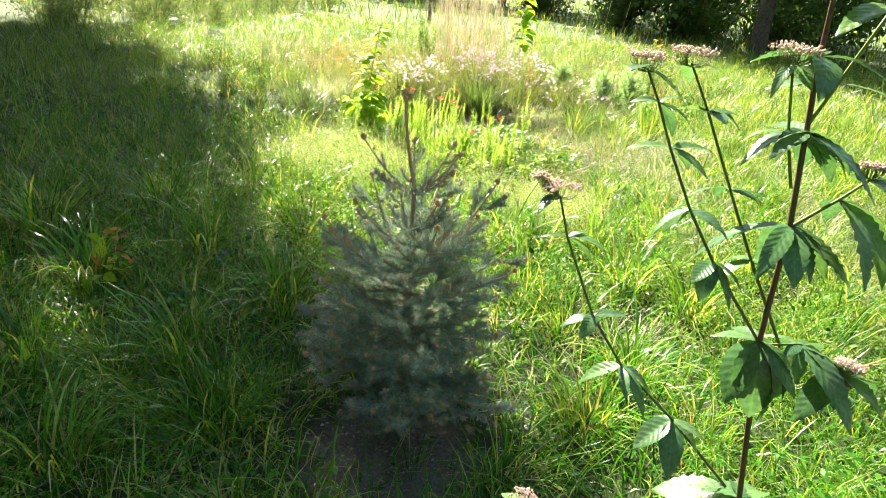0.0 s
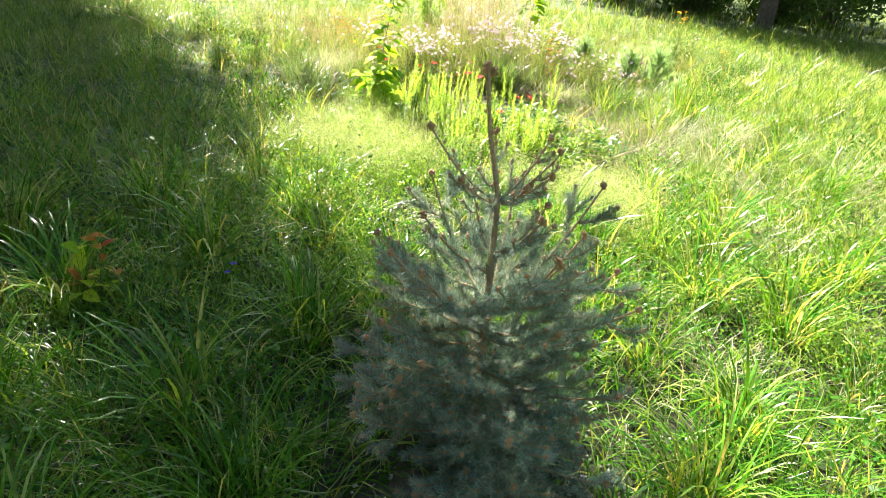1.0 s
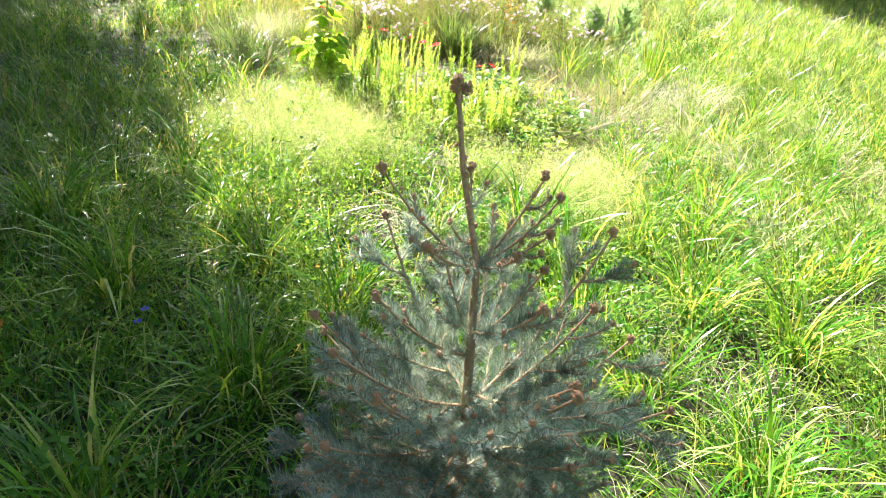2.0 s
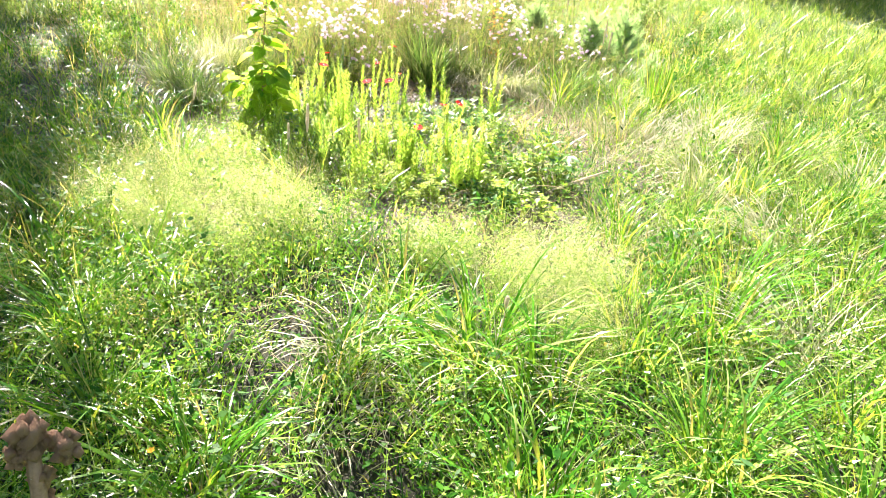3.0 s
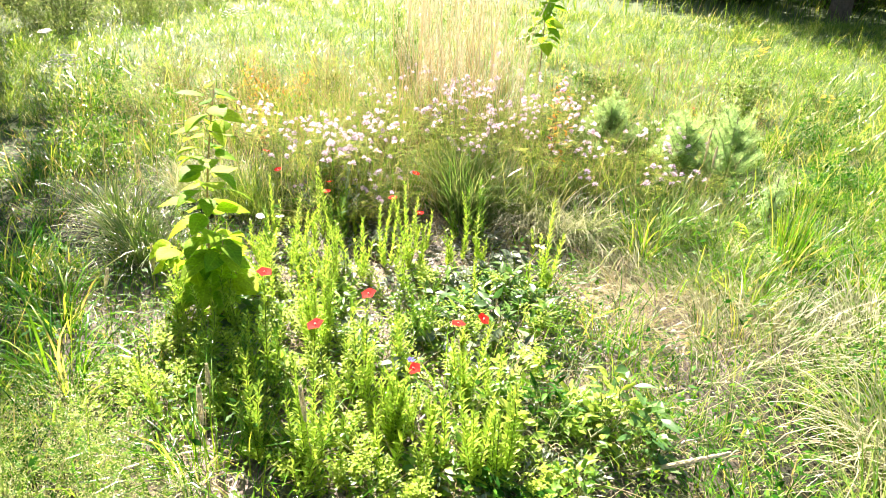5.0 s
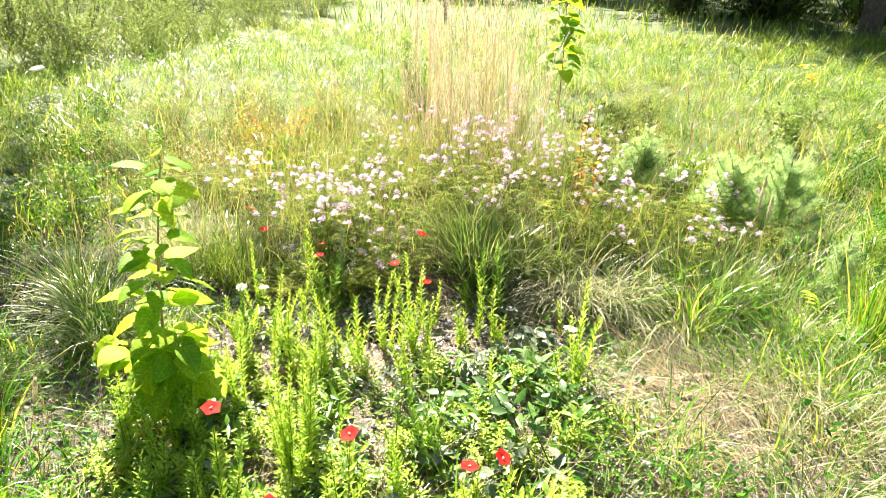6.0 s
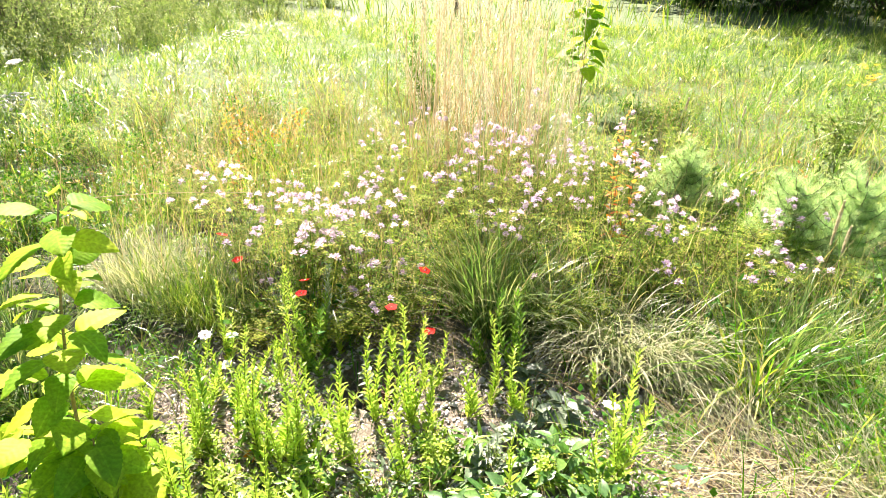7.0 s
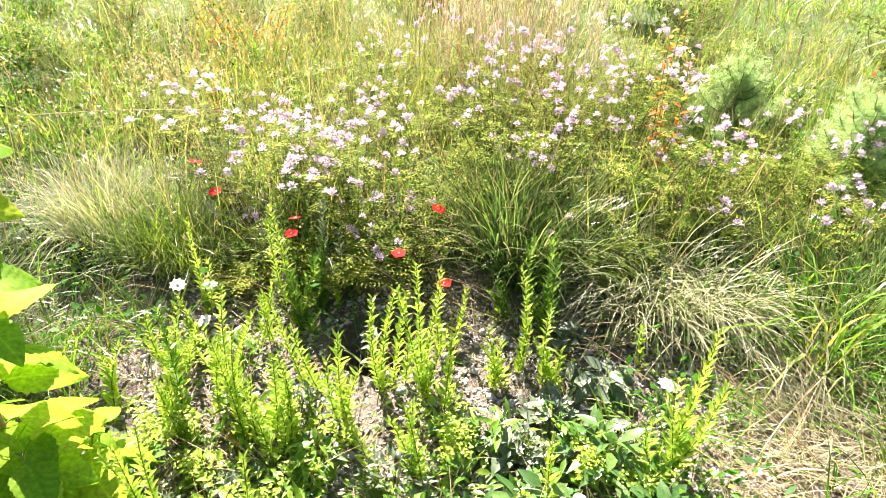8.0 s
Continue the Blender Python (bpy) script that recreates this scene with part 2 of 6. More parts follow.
def soil_material():
    m, nt, p, out = nodes_of("loose_earth")
    fine = noise_of(nt, 95.0, 8.0, 0.75)
    mid = noise_of(nt, 11.0, 5.0, 0.65)
    tone = ramp(nt, fine, [(0.035, 0.029, 0.024), (0.14, 0.124, 0.105), (0.40, 0.375, 0.335)], [0.36, 0.52, 0.7])
    tone = blend(nt, ramp(nt, mid, [(0, 0, 0), (1, 1, 1)], [0.4, 0.62]), tone, blend(nt, 0.35, tone, (0.25, 0.21, 0.15)))
    wide = ramp(nt, noise_of(nt, 1.4, 3.0), [(0, 0, 0), (1, 1, 1)], [0.38, 0.6])
    tone = blend(nt, wide, tone, blend(nt, 0.45, tone, (0.10, 0.10, 0.04)))
    bare = None
    tc = nt.nodes.new("ShaderNodeTexCoord")
    for centre, half in (((-0.05, 4.75, -0.16), (1.5, 1.35, 3.0)), ((-0.10, 1.50, -0.16), (0.3, 0.3, 3.0)), ((0.95, 5.0, -0.16), (0.7, 0.6, 3.0))):
        mp = nt.nodes.new("ShaderNodeMapping")
        mp.inputs["Location"].default_value = [-c / s for c, s in zip(centre, half)]
        mp.inputs["Scale"].default_value = [1 / s for s in half]
        nt.links.new(tc.outputs["Object"], mp.inputs["Vector"])
        ball = nt.nodes.new("ShaderNodeTexGradient")
        ball.gradient_type = "SPHERICAL"
        nt.links.new(mp.outputs[0], ball.inputs[0])
        bare = ball.outputs["Fac"] if bare is None else blend(nt, 1.0, bare, ball.outputs["Fac"], "LIGHTEN")
    # near-black: the shade between grass blades is put into the earth's colour
    shaded_earth = ramp(nt, fine, [(0.007, 0.010, 0.003), (0.016, 0.023, 0.006), (0.045, 0.046, 0.018)], [0.3, 0.5, 0.75])
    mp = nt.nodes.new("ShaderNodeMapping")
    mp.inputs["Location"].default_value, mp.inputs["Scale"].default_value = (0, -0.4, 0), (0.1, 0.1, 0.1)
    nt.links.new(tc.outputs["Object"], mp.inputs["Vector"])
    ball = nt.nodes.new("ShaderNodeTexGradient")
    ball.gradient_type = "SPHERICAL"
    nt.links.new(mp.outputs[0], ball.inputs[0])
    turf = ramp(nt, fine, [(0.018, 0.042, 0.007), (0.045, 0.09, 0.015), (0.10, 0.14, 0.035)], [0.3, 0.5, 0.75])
    shaded_earth = blend(nt, ramp(nt, ball.outputs["Fac"], [(0, 0, 0), (1, 1, 1)], [0.55, 0.8]), turf, shaded_earth)
    tone = blend(nt, ramp(nt, bare, [(0, 0, 0), (1, 1, 1)], [0.12, 0.4]), shaded_earth, tone)
    nt.links.new(tone, p.inputs["Base Color"])
    p.inputs["Roughness"].default_value = 0.95
    b = put(nt, "ShaderNodeBump", Strength=0.9, Distance=0.012)
    nt.links.new(fine, b.inputs["Height"])
    nt.links.new(b.outputs[0], p.inputs["Normal"])
    return m


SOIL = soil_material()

# ---- shape tools ----
rng = np.random.default_rng(7)


def ground_z(x, y):
    """The lie of the land: nearly flat, a low bank behind the flower bed."""
    x, y = np.asarray(x, float), np.asarray(y, float)
    z = -0.165 + 0.018 * np.sin(1.7 * x + 0.4) * np.sin(1.3 * y + 1.0) + 0.012 * np.sin(3.9 * x - 1.1 * y)
    calm = np.exp(-(np.maximum(0, np.hypot(x, y - 4) - 7) / 2) ** 2)
    z = -0.165 + (z + 0.165) * calm
    rise = np.clip((y - 5.42) / 0.3, 0, 1)
    z = z + 0.045 * rise * rise * (3 - 2 * rise) * np.exp(-((x - 0.1) / 1.5) ** 4) * np.exp(-(np.maximum(0, y - 6.6) / 0.8) ** 2)
    z = z + 0.03 * np.exp(-((y - 6.3) / 0.75) ** 2 - ((x - 0.1) / 1.3) ** 2)
    z = z - 0.03 * np.exp(-((y - 1.6) / 0.5) ** 2 - ((x + 0.1) / 0.5) ** 2)
    return z


class Geo:
    """Collects vertices and faces, then becomes one mesh object."""

    def __init__(self):
        self.v, self.q, self.t, self.uv, self.n = [], [], [], [], 0

    def add(self, v, quads=None, tris=None):
        v = np.asarray(v, float).reshape(-1, 3)
        if quads is not None and len(quads):
            self.q.append(np.asarray(quads).reshape(-1, 4) + self.n)
        if tris is not None and len(tris):
            self.t.append(np.asarray(tris).reshape(-1, 3) + self.n)
        self.v.append(v)
        self.n += len(v)
        return self

    def mesh(self, name, *materials, smooth=True, uv=None):
        v = np.concatenate(self.v)
        q = np.concatenate(self.q) if self.q else np.zeros((0, 4), int)
        t = np.concatenate(self.t) if self.t else np.zeros((0, 3), int)
        me = bpy.data.meshes.new(name)
        me.vertices.add(len(v))
        me.vertices.foreach_set("co", v.astype(np.float32).ravel())
        loops = np.concatenate([q.ravel(), t.ravel()]).astype(np.int32)
        me.loops.add(len(loops))
        me.loops.foreach_set("vertex_index", loops)
        starts = np.concatenate([np.arange(len(q)) * 4, len(q) * 4 + np.arange(len(t)) * 3]).astype(np.int32)
        me.polygons.add(len(starts))
        me.polygons.foreach_set("loop_start", starts)
        me.polygons.foreach_set("use_smooth", np.full(len(starts), smooth))
        if uv is not None:
            layer = me.uv_layers.new(name="UVMap")
            layer.data.foreach_set("uv", np.asarray(uv, np.float32)[loops].ravel())
        for m in materials:
            me.materials.append(m)
        me.update(calc_edges=True)
        return me


def unit(a):
    a = np.asarray(a, float)
    return a / np.maximum(np.linalg.norm(a, axis=-1, keepdims=True), 1e-9)


def blades(g, base, az, lean, curl, length, width, seg=4, twist=None):
    """Many grass blades at once: ribbons that lean and droop along their heading az."""
    base = np.asarray(base, float)
    n = len(base)
    az, lean, curl, length, width = (np.broadcast_to(np.asarray(a, float), n) for a in (az, lean, curl, length, width))
    head = np.stack([np.cos(az), np.sin(az), np.zeros(n)], 1)
    tw = np.zeros(n) if twist is None else twist
    side = np.stack([-np.sin(az + tw), np.cos(az + tw), np.zeros(n)], 1)
    p, rows = base.copy(), []
    for k in range(seg + 1):
        s = k / seg
        if k:
            th = lean + curl * ((s - 0.5 / seg) ** 1.4)
            step = (length / seg)[:, None]
            p = p + step * (np.sin(th)[:, None] * head + np.cos(th)[:, None] * np.array([0, 0, 1.0]))
        w = (width * 0.5 * min(1.0, 0.55 + 1.6 * s) * (1 - s) ** 0.65)[:, None]
        rows.append((p - side * w, p + side * w) if k < seg else (p,))
    v = np.stack([r for row in rows for r in row], 1)
    m = 2 * seg + 1
    o = np.arange(n)[:, None] * m
    quads = np.concatenate([o + np.array([[2 * k, 2 * k + 1, 2 * k + 3, 2 * k + 2]]) for k in range(seg - 1)]) if seg > 1 else None
    tris = o + np.array([[2 * seg - 2, 2 * seg - 1, 2 * seg]])
    return g.add(v.reshape(-1, 3), quads, tris)


def leaves(g, base, way, normal, length, width, seg=4, curl=0.25, fold=0.2, blunt=0.0, want_uv=False):
    """Many leaves at once: a midrib with two folded halves, bent away from the normal."""
    base, way, normal = np.asarray(base, float), unit(way), np.asarray(normal, float)
    n = len(base)
    normal = unit(normal - way * np.sum(normal * way, 1, keepdims=True))
    side = np.cross(way, normal)
    length, width, curl, fold = (np.broadcast_to(np.asarray(a, float), n)[:, None] for a in (length, width, curl, fold))
    v, uv = [], []
    for k in range(seg + 1):
        s = k / seg
        prof = max(math.sin(math.pi * min(1, s ** 0.75 * (1 - blunt) + blunt * s)) ** (0.8), 0.03) if 0 < s < 1 else 0.03
        w = width * 0.5 * prof
        c = base + length * (s * way - curl * s * s * normal)
        v += [c - side * w + normal * w * fold, c, c + side * w + normal * w * fold]
        uv += [(-prof, s), (0, s), (prof, s)]
    m = 3 * (seg + 1)
    o = np.arange(n)[:, None] * m
    quads = np.concatenate([o + np.array([[3 * k + j, 3 * k + j + 1, 3 * k + j + 4, 3 * k + j + 3]]) for k in range(seg) for j in (0, 1)])
    g.add(np.stack(v, 1).reshape(-1, 3), quads)
    if want_uv:
        g.uv.append(np.tile(np.array(uv), (n, 1)))
    return g


def diamonds(g, base, way, normal, length, width):
    """Many tiny leaflets or needles at once, one quad each."""
    base, way = np.asarray(base, float), unit(way)
    n = len(base)
    side = unit(np.cross(way, normal))
    length, width = (np.broadcast_to(np.asarray(a, float), n)[:, None] for a in (length, width))
    mid = base + way * length * 0.45
    v = np.stack([base, mid - side * width * 0.5, base + way * length, mid + side * width * 0.5], 1)
    return g.add(v.reshape(-1, 3), np.arange(n)[:, None] * 4 + np.array([[0, 1, 2, 3]]))


def slivers(g, base, way, normal, length, width):
    """Many needles, florets or far leaves at once, one triangle each."""
    base, way = np.asarray(base, float), unit(way)
    n = len(base)
    side = unit(np.cross(way, normal))
    length, width = (np.broadcast_to(np.asarray(a, float), n)[:, None] for a in (length, width))
    v = np.stack([base - side * width * 0.5, base + way * length, base + side * width * 0.5], 1)
    return g.add(v.reshape(-1, 3), None, np.arange(n)[:, None] * 3 + np.array([[0, 1, 2]]))


def tube(g, points, r0, r1, sides=6):
    """A tapered round stem along a line of points."""
    pts = np.asarray(points, float)
    k = len(pts)
    way = unit(np.gradient(pts, axis=0))
    ref = np.array([0.31, 0.95, 0.05])
    a = unit(np.cross(way, ref))
    b = np.cross(way, a)
    r = np.linspace(r0, r1, k)[:, None, None]
    ang = np.linspace(0, 2 * np.pi, sides, endpoint=False)
    ring = a[:, None] * np.cos(ang)[None, :, None] + b[:, None] * np.sin(ang)[None, :, None]
    v = pts[:, None] + ring * r
    i, j = np.meshgrid(np.arange(k - 1), np.arange(sides), indexing="ij")
    j2 = (j + 1) % sides
    quads = np.stack([i * sides + j, i * sides + j2, (i + 1) * sides + j2, (i + 1) * sides + j], -1).reshape(-1, 4)
    cap = [((k - 1) * sides, (k - 1) * sides + q, (k - 1) * sides + q + 1) for q in range(1, sides - 1)]
    return g.add(v.reshape(-1, 3), quads, cap)


OCTA_V = np.array([[0, 0, -1], [1, 0, 0], [0, 1, 0], [-1, 0, 0], [0, -1, 0], [0, 0, 1]], float)
OCTA_F = np.array([[0, 2, 1], [0, 3, 2], [0, 4, 3], [0, 1, 4], [5, 1, 2], [5, 2, 3], [5, 3, 4], [5, 4, 1]])


def grains(g, centre, size, stretch=(1, 1, 1), tumble=0.0):
    """Many small eight-sided grains: florets, buds, crumbs of earth."""
    centre = np.asarray(centre, float)
    n = len(centre)
    size = np.broadcast_to(np.asarray(size, float), n)[:, None, None]
    v = OCTA_V[None] * np.asarray(stretch) * size
    if tumble:
        v = v * (1 + tumble * rng.uniform(-1, 1, (n, 6, 1)))
        a = rng.uniform(0, 6.28, n)
        c, s = np.cos(a)[:, None], np.sin(a)[:, None]
        v = np.stack([v[..., 0] * c - v[..., 1] * s, v[..., 0] * s + v[..., 1] * c, v[..., 2]], -1)
    g.add((v + centre[:, None]).reshape(-1, 3), None, (np.arange(n)[:, None, None] * 6 + OCTA_F[None]).reshape(-1, 3))
    return g


def arc(a, b, sag=(0, 0, 0), k=7):
    """Points from a to b, bowed by sag in the middle."""
    s = np.linspace(0, 1, k)[:, None]
    return np.asarray(a, float) * (1 - s) + np.asarray(b, float) * s + np.asarray(sag, float) * (4 * s * (1 - s))


def part(name, g, material, parent, label="", smooth=True, uv=None, kind=""):
    me = g if isinstance(g, bpy.types.Mesh) else g.mesh(name, material, smooth=smooth, uv=uv)
    ob = new(name, me)
    ob.parent = parent
    return tagged(ob, label, kind=kind)


def thing(name, x, y, label, category, group="", z=None):
    ob = new(name)
    ob.empty_display_size = 0.05
    ob.location = (x, y, float(ground_z(x, y)) if z is None else z)
    return tagged(ob, label, category, group)


def stuff(name, g, material, label, category):
    return tagged(new(name, g.mesh(name, material)), label, category, kind="stuff")


def sphere_ways(n, up=0.0):
    d = unit(rng.normal(size=(n, 3)) + np.array([0, 0, up]))
    return d

# ---- ground ----
def make_ground():
    far = np.array([6, 9, 14, 22, 40, 80, 160, 320], float)
    xs = np.concatenate([-far[::-1] + 0.0, np.arange(-4.5, -1.2, 0.09), np.arange(-1.2, 1.2, 0.022), np.arange(1.2, 4.51, 0.09), far])
    ys = np.concatenate([-far[::-1], np.arange(-4, 0.2, 0.3), np.arange(0.2, 3.7, 0.07), np.arange(3.7, 5.75, 0.022), np.arange(5.75, 8.5, 0.07), np.arange(9, 13, 0.5), far[2:]])
    xx, yy = np.meshgrid(xs, ys, indexing="ij")
    near = np.exp(-np.maximum(0, np.hypot(xx, yy - 4) - 6) / 4)
    rough = rng.normal(size=xx.shape) * 0.006 * near * ((np.abs(xx) < 4.4) & (yy > 0.4) & (yy < 8.3))
    zz = ground_z(xx, yy) + rough
    hole = np.exp(-((xx + 0.19) / 0.085) ** 6 - ((yy - 5.33) / 0.10) ** 6)
    zz = zz - 0.20 * hole
    n, m = xx.shape
    i, j = np.meshgrid(np.arange(n - 1), np.arange(m - 1), indexing="ij")
    quads = np.stack([i * m + j, (i + 1) * m + j, (i + 1) * m + j + 1, i * m + j + 1], -1).reshape(-1, 4)
    g = Geo().add(np.stack([xx, yy, zz], -1), quads)
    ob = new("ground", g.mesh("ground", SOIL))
    tagged(ob, "bare crumbly grey-brown garden earth, darkened as by shade under the meadow", "ground", kind="structure")


make_ground()

BED = (-0.05, 4.78, 0.82, 0.72)          # flower bed: centre and half widths


def near_spot(x, y, cx, cy, rx, ry):
    return np.exp(-(((x - cx) / rx) ** 2 + ((y - cy) / ry) ** 2) ** 2)


def green_cover(x, y):
    """How thickly green grass stands, 0 to 1."""
    d = np.ones_like(x)
    for cx, cy, rx, ry, cut in ((*BED, 0.985), (-0.05, 3.86, 0.75, 0.22, 0.75), (0.32, 3.9, 0.4, 0.28, 0.85), (0.2, 6.1, 1.3, 0.75, 0.55), (0.0, 5.35, 1.0, 0.25, 0.9),
                                (0.88, 4.95, 0.28, 0.26, 0.9), (1.3, 4.87, 0.36, 0.28, 0.2), (-0.10, 1.6, 0.24, 0.28, 0.85),
                                (-0.9, 1.45, 0.5, 0.3, 0.3), (-0.52, 3.66, 0.42, 0.26, 0.6), (0.48, 3.2, 0.26, 0.26, 0.6)):
        d = d * (1 - cut * near_spot(x, y, cx, cy, rx, ry))
    return d


def straw_cover(x, y):
    # thinner on the shaded side, thicker in sun, to tint each like its light
    d = np.where(y < 2.7, 0.05, 0.21)
    for cx, cy, rx, ry, more in ((0.9, 4.95, 0.3, 0.26, 0.8), (1.3, 4.87, 0.42, 0.32, 0.35), (-0.2, 3.92, 0.7, 0.25, 0.55), (0.75, 4.4, 0.3, 0.4, 0.5),
                                 (1.45, 5.3, 0.5, 0.4, 0.5), (-1.35, 5.0, 0.5, 0.6, 0.35), (-0.9, 1.5, 0.5, 0.4, 0.35), (0.75, 3.3, 0.35, 0.3, 0.3),
                                 (1.3, 3.2, 0.4, 0.5, 0.3), (1.7, 4.0, 0.9, 1.1, 0.38)):
        d = np.maximum(d, more * near_spot(x, y, cx, cy, rx, ry))
    return d


def scatter(n, x0, x1, y0, y1, cover=None):
    x, y = rng.uniform(x0, x1, n), rng.uniform(y0, y1, n)
    if cover is not None:
        keep = rng.uniform(size=n) < cover(x, y)
        x, y = x[keep], y[keep]
    return x, y


def tufted(n, x0, x1, y0, y1, cover, per, spread):
    """Blade roots gathered in small tussocks, with the heading that each blade fans out to."""
    cx, cy = scatter(n, x0, x1, y0, y1, cover)
    k = rng.poisson(per, len(cx)) + 2
    ax, ay = np.repeat(cx, k), np.repeat(cy, k)
    tuft = np.repeat(rng.uniform(0.6, 1.35, len(cx)), k)
    drift = np.repeat(rng.uniform(0, 6.28, len(cx)), k)
    a = np.where(rng.uniform(size=len(ax)) < 0.45, drift + rng.normal(0, 0.6, len(ax)), rng.uniform(0, 6.28, len(ax)))
    r = spread * np.sqrt(rng.uniform(0, 1, len(ax)))
    return ax + r * np.cos(a), ay + r * np.sin(a), a, tuft


def on_ground(x, y, sink=0.005):
    return np.stack([x, y, ground_z(x, y) - sink], 1)


def lushness(x, y):
    """Uneven growth: the sward stands in mounds with thin low spots between them."""
    w = np.zeros_like(x)
    for kx, ky, ph, am in ((9.1, 4.3, 0.3, 0.30), (-5.2, 8.7, 1.9, 0.30), (3.1, -3.6, 4.0, 0.28), (13.7, -11.3, 2.2, 0.22), (-17.0, 9.0, 5.1, 0.2), (1.3, 2.1, 0.9, 0.2)):
        w = w + am * np.sin(kx * x + ky * y + ph)
    return np.clip(0.82 + 1.05 * w, 0.15, 1.8)


def make_meadow():
    # close to the path: single blades in tussocks
    g = Geo()
    x, y, a, t = tufted(11800, -2.7, 2.9, 0.35, 7.4, lambda a, b: green_cover(a, b) * np.clip(1.5 * lushness(a, b) - 0.2, 0.22, 1), 9, 0.05)
    n = len(x)
    t = t * lushness(x, y)
    blades(g, on_ground(x, y), a, rng.uniform(0.03, 0.8, n), rng.uniform(0.3, 2.6, n), t * rng.uniform(0.06, 0.22, n), rng.uniform(0.0024, 0.007, n), 3, rng.normal(0, 0.6, n))
    # the side under the trees: a closed carpet without gaps
    x, y, a, t = tufted(5200, -2.7, 1.3, 0.9, 4.3, lambda a, b: (np.hypot((a + 0.1) / 0.26, (b - 1.55) / 0.3) > 1) * ((a < -0.3 - 0.25 * (b - 2.2)) | (b < 2.2)) * np.clip(1.1 - 0.4 * (a + 0.8), 0.15, 1) * np.clip(green_cover(a, b) + 0.25 * (b < 2.2), 0, 1), 8, 0.07)
    n = len(x)
    blades(g, on_ground(x, y), a, rng.uniform(0.1, 1.0, n), rng.uniform(0.4, 2.6, n), t * rng.uniform(0.09, 0.22, n), rng.uniform(0.003, 0.0075, n), 3, rng.normal(0, 0.6, n))
    stuff("meadow_grass", g, GRASS, "dense uncut green meadow grass with drooping blades", "grass")
    # pale leaning blades and thatch
    g = Geo()
    x, y, a, t = tufted(6500, -2.7, 2.9, 0.35, 7.4, straw_cover, 9, 0.06)
    n = len(x)
    blades(g, on_ground(x, y, 0.0), a, rng.uniform(0.5, 1.45, n), rng.uniform(0.0, 0.9, n), t * rng.uniform(0.07, 0.24, n), rng.uniform(0.0016, 0.0036, n), 3, rng.normal(0, 0.5, n))
    stuff("straw_thatch", g, STRAW, "dry straw-coloured grass lying flat over the earth", "dry grass")
    # bleached blades on the sunny side, their paleness also standing for sun glints
    g = Geo()
    x, y, a, t = tufted(2600, -0.2, 2.9, 1.9, 6.2, lambda a, b: green_cover(a, b) * np.clip(lushness(1.7 * a + 3, 1.7 * b) - 0.5, 0.05, 1), 6, 0.07)
    n = len(x)
    blades(g, on_ground(x, y, 0.0), a, rng.uniform(0.2, 1.3, n), rng.uniform(0.2, 2.6, n), t * rng.uniform(0.10, 0.26, n), rng.uniform(0.002, 0.0045, n), 4, rng.normal(0, 0.7, n))
    stuff("bleached_grass", g, PALE, "bleached curling grass blades, partly standing in for sun glints", "dry grass")
    # a finer grass on the sunlit side, its yellow standing in for sunlight
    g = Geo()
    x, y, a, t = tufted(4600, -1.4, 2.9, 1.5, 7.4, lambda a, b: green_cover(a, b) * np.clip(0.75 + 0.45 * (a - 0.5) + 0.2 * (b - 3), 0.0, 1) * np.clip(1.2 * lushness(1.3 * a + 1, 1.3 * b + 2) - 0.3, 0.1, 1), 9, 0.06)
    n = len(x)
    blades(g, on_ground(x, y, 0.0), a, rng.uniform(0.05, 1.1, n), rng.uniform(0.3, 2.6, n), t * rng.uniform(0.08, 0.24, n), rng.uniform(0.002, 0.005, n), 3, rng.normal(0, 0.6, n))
    stuff("fine_meadow_grass", g, MEADOW, "fine grass, yellower to stand in for sunlight on the meadow", "grass")
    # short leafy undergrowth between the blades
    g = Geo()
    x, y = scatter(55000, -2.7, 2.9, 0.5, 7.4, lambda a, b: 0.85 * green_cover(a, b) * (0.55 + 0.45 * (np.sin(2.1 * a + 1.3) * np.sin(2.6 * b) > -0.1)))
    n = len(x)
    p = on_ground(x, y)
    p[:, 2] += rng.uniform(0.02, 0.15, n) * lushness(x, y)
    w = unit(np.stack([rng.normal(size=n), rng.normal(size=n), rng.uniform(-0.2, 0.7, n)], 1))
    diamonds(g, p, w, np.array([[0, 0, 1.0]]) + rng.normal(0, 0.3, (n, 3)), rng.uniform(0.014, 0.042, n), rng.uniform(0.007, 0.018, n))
    stuff("undergrowth", g, SHADELEAF, "small round-leaved herbs low among the grass, darkened as by shade", "herbs")
    # taller leafy herbs standing in drifts among the grass
    g = Geo()
    cx, cy = scatter(6600, -4.5, 4.5, 1.9, 12.5, lambda a, b: green_cover(a, b) * (np.abs(a) < 0.6 + 0.62 * b) * np.clip(0.15 + 1.1 * (lushness(0.6 * a, 0.6 * b) - 0.75), 0.1, 1))
    for x0, x1, y0, y1, m in ((-1.1, 1.7, 2.1, 4.0, 500), (-1.0, 0.4, 2.6, 3.6, 100)):
        mx, my = scatter(m, x0, x1, y0, y1, green_cover)
        cx, cy = np.concatenate([cx, mx]), np.concatenate([cy, my])
    k = rng.poisson(44, len(cx)) + 8
    tall = np.repeat(rng.uniform(0.08, 0.3, len(cx)), k)
    p = np.stack([np.repeat(cx, k), np.repeat(cy, k), np.zeros(k.sum())], 1)
    n = len(p)
    p[:, :2] += rng.normal(0, 0.035, (n, 2))
    p[:, 2] = ground_z(p[:, 0], p[:, 1]) + tall * rng.uniform(0.15, 1.0, n)
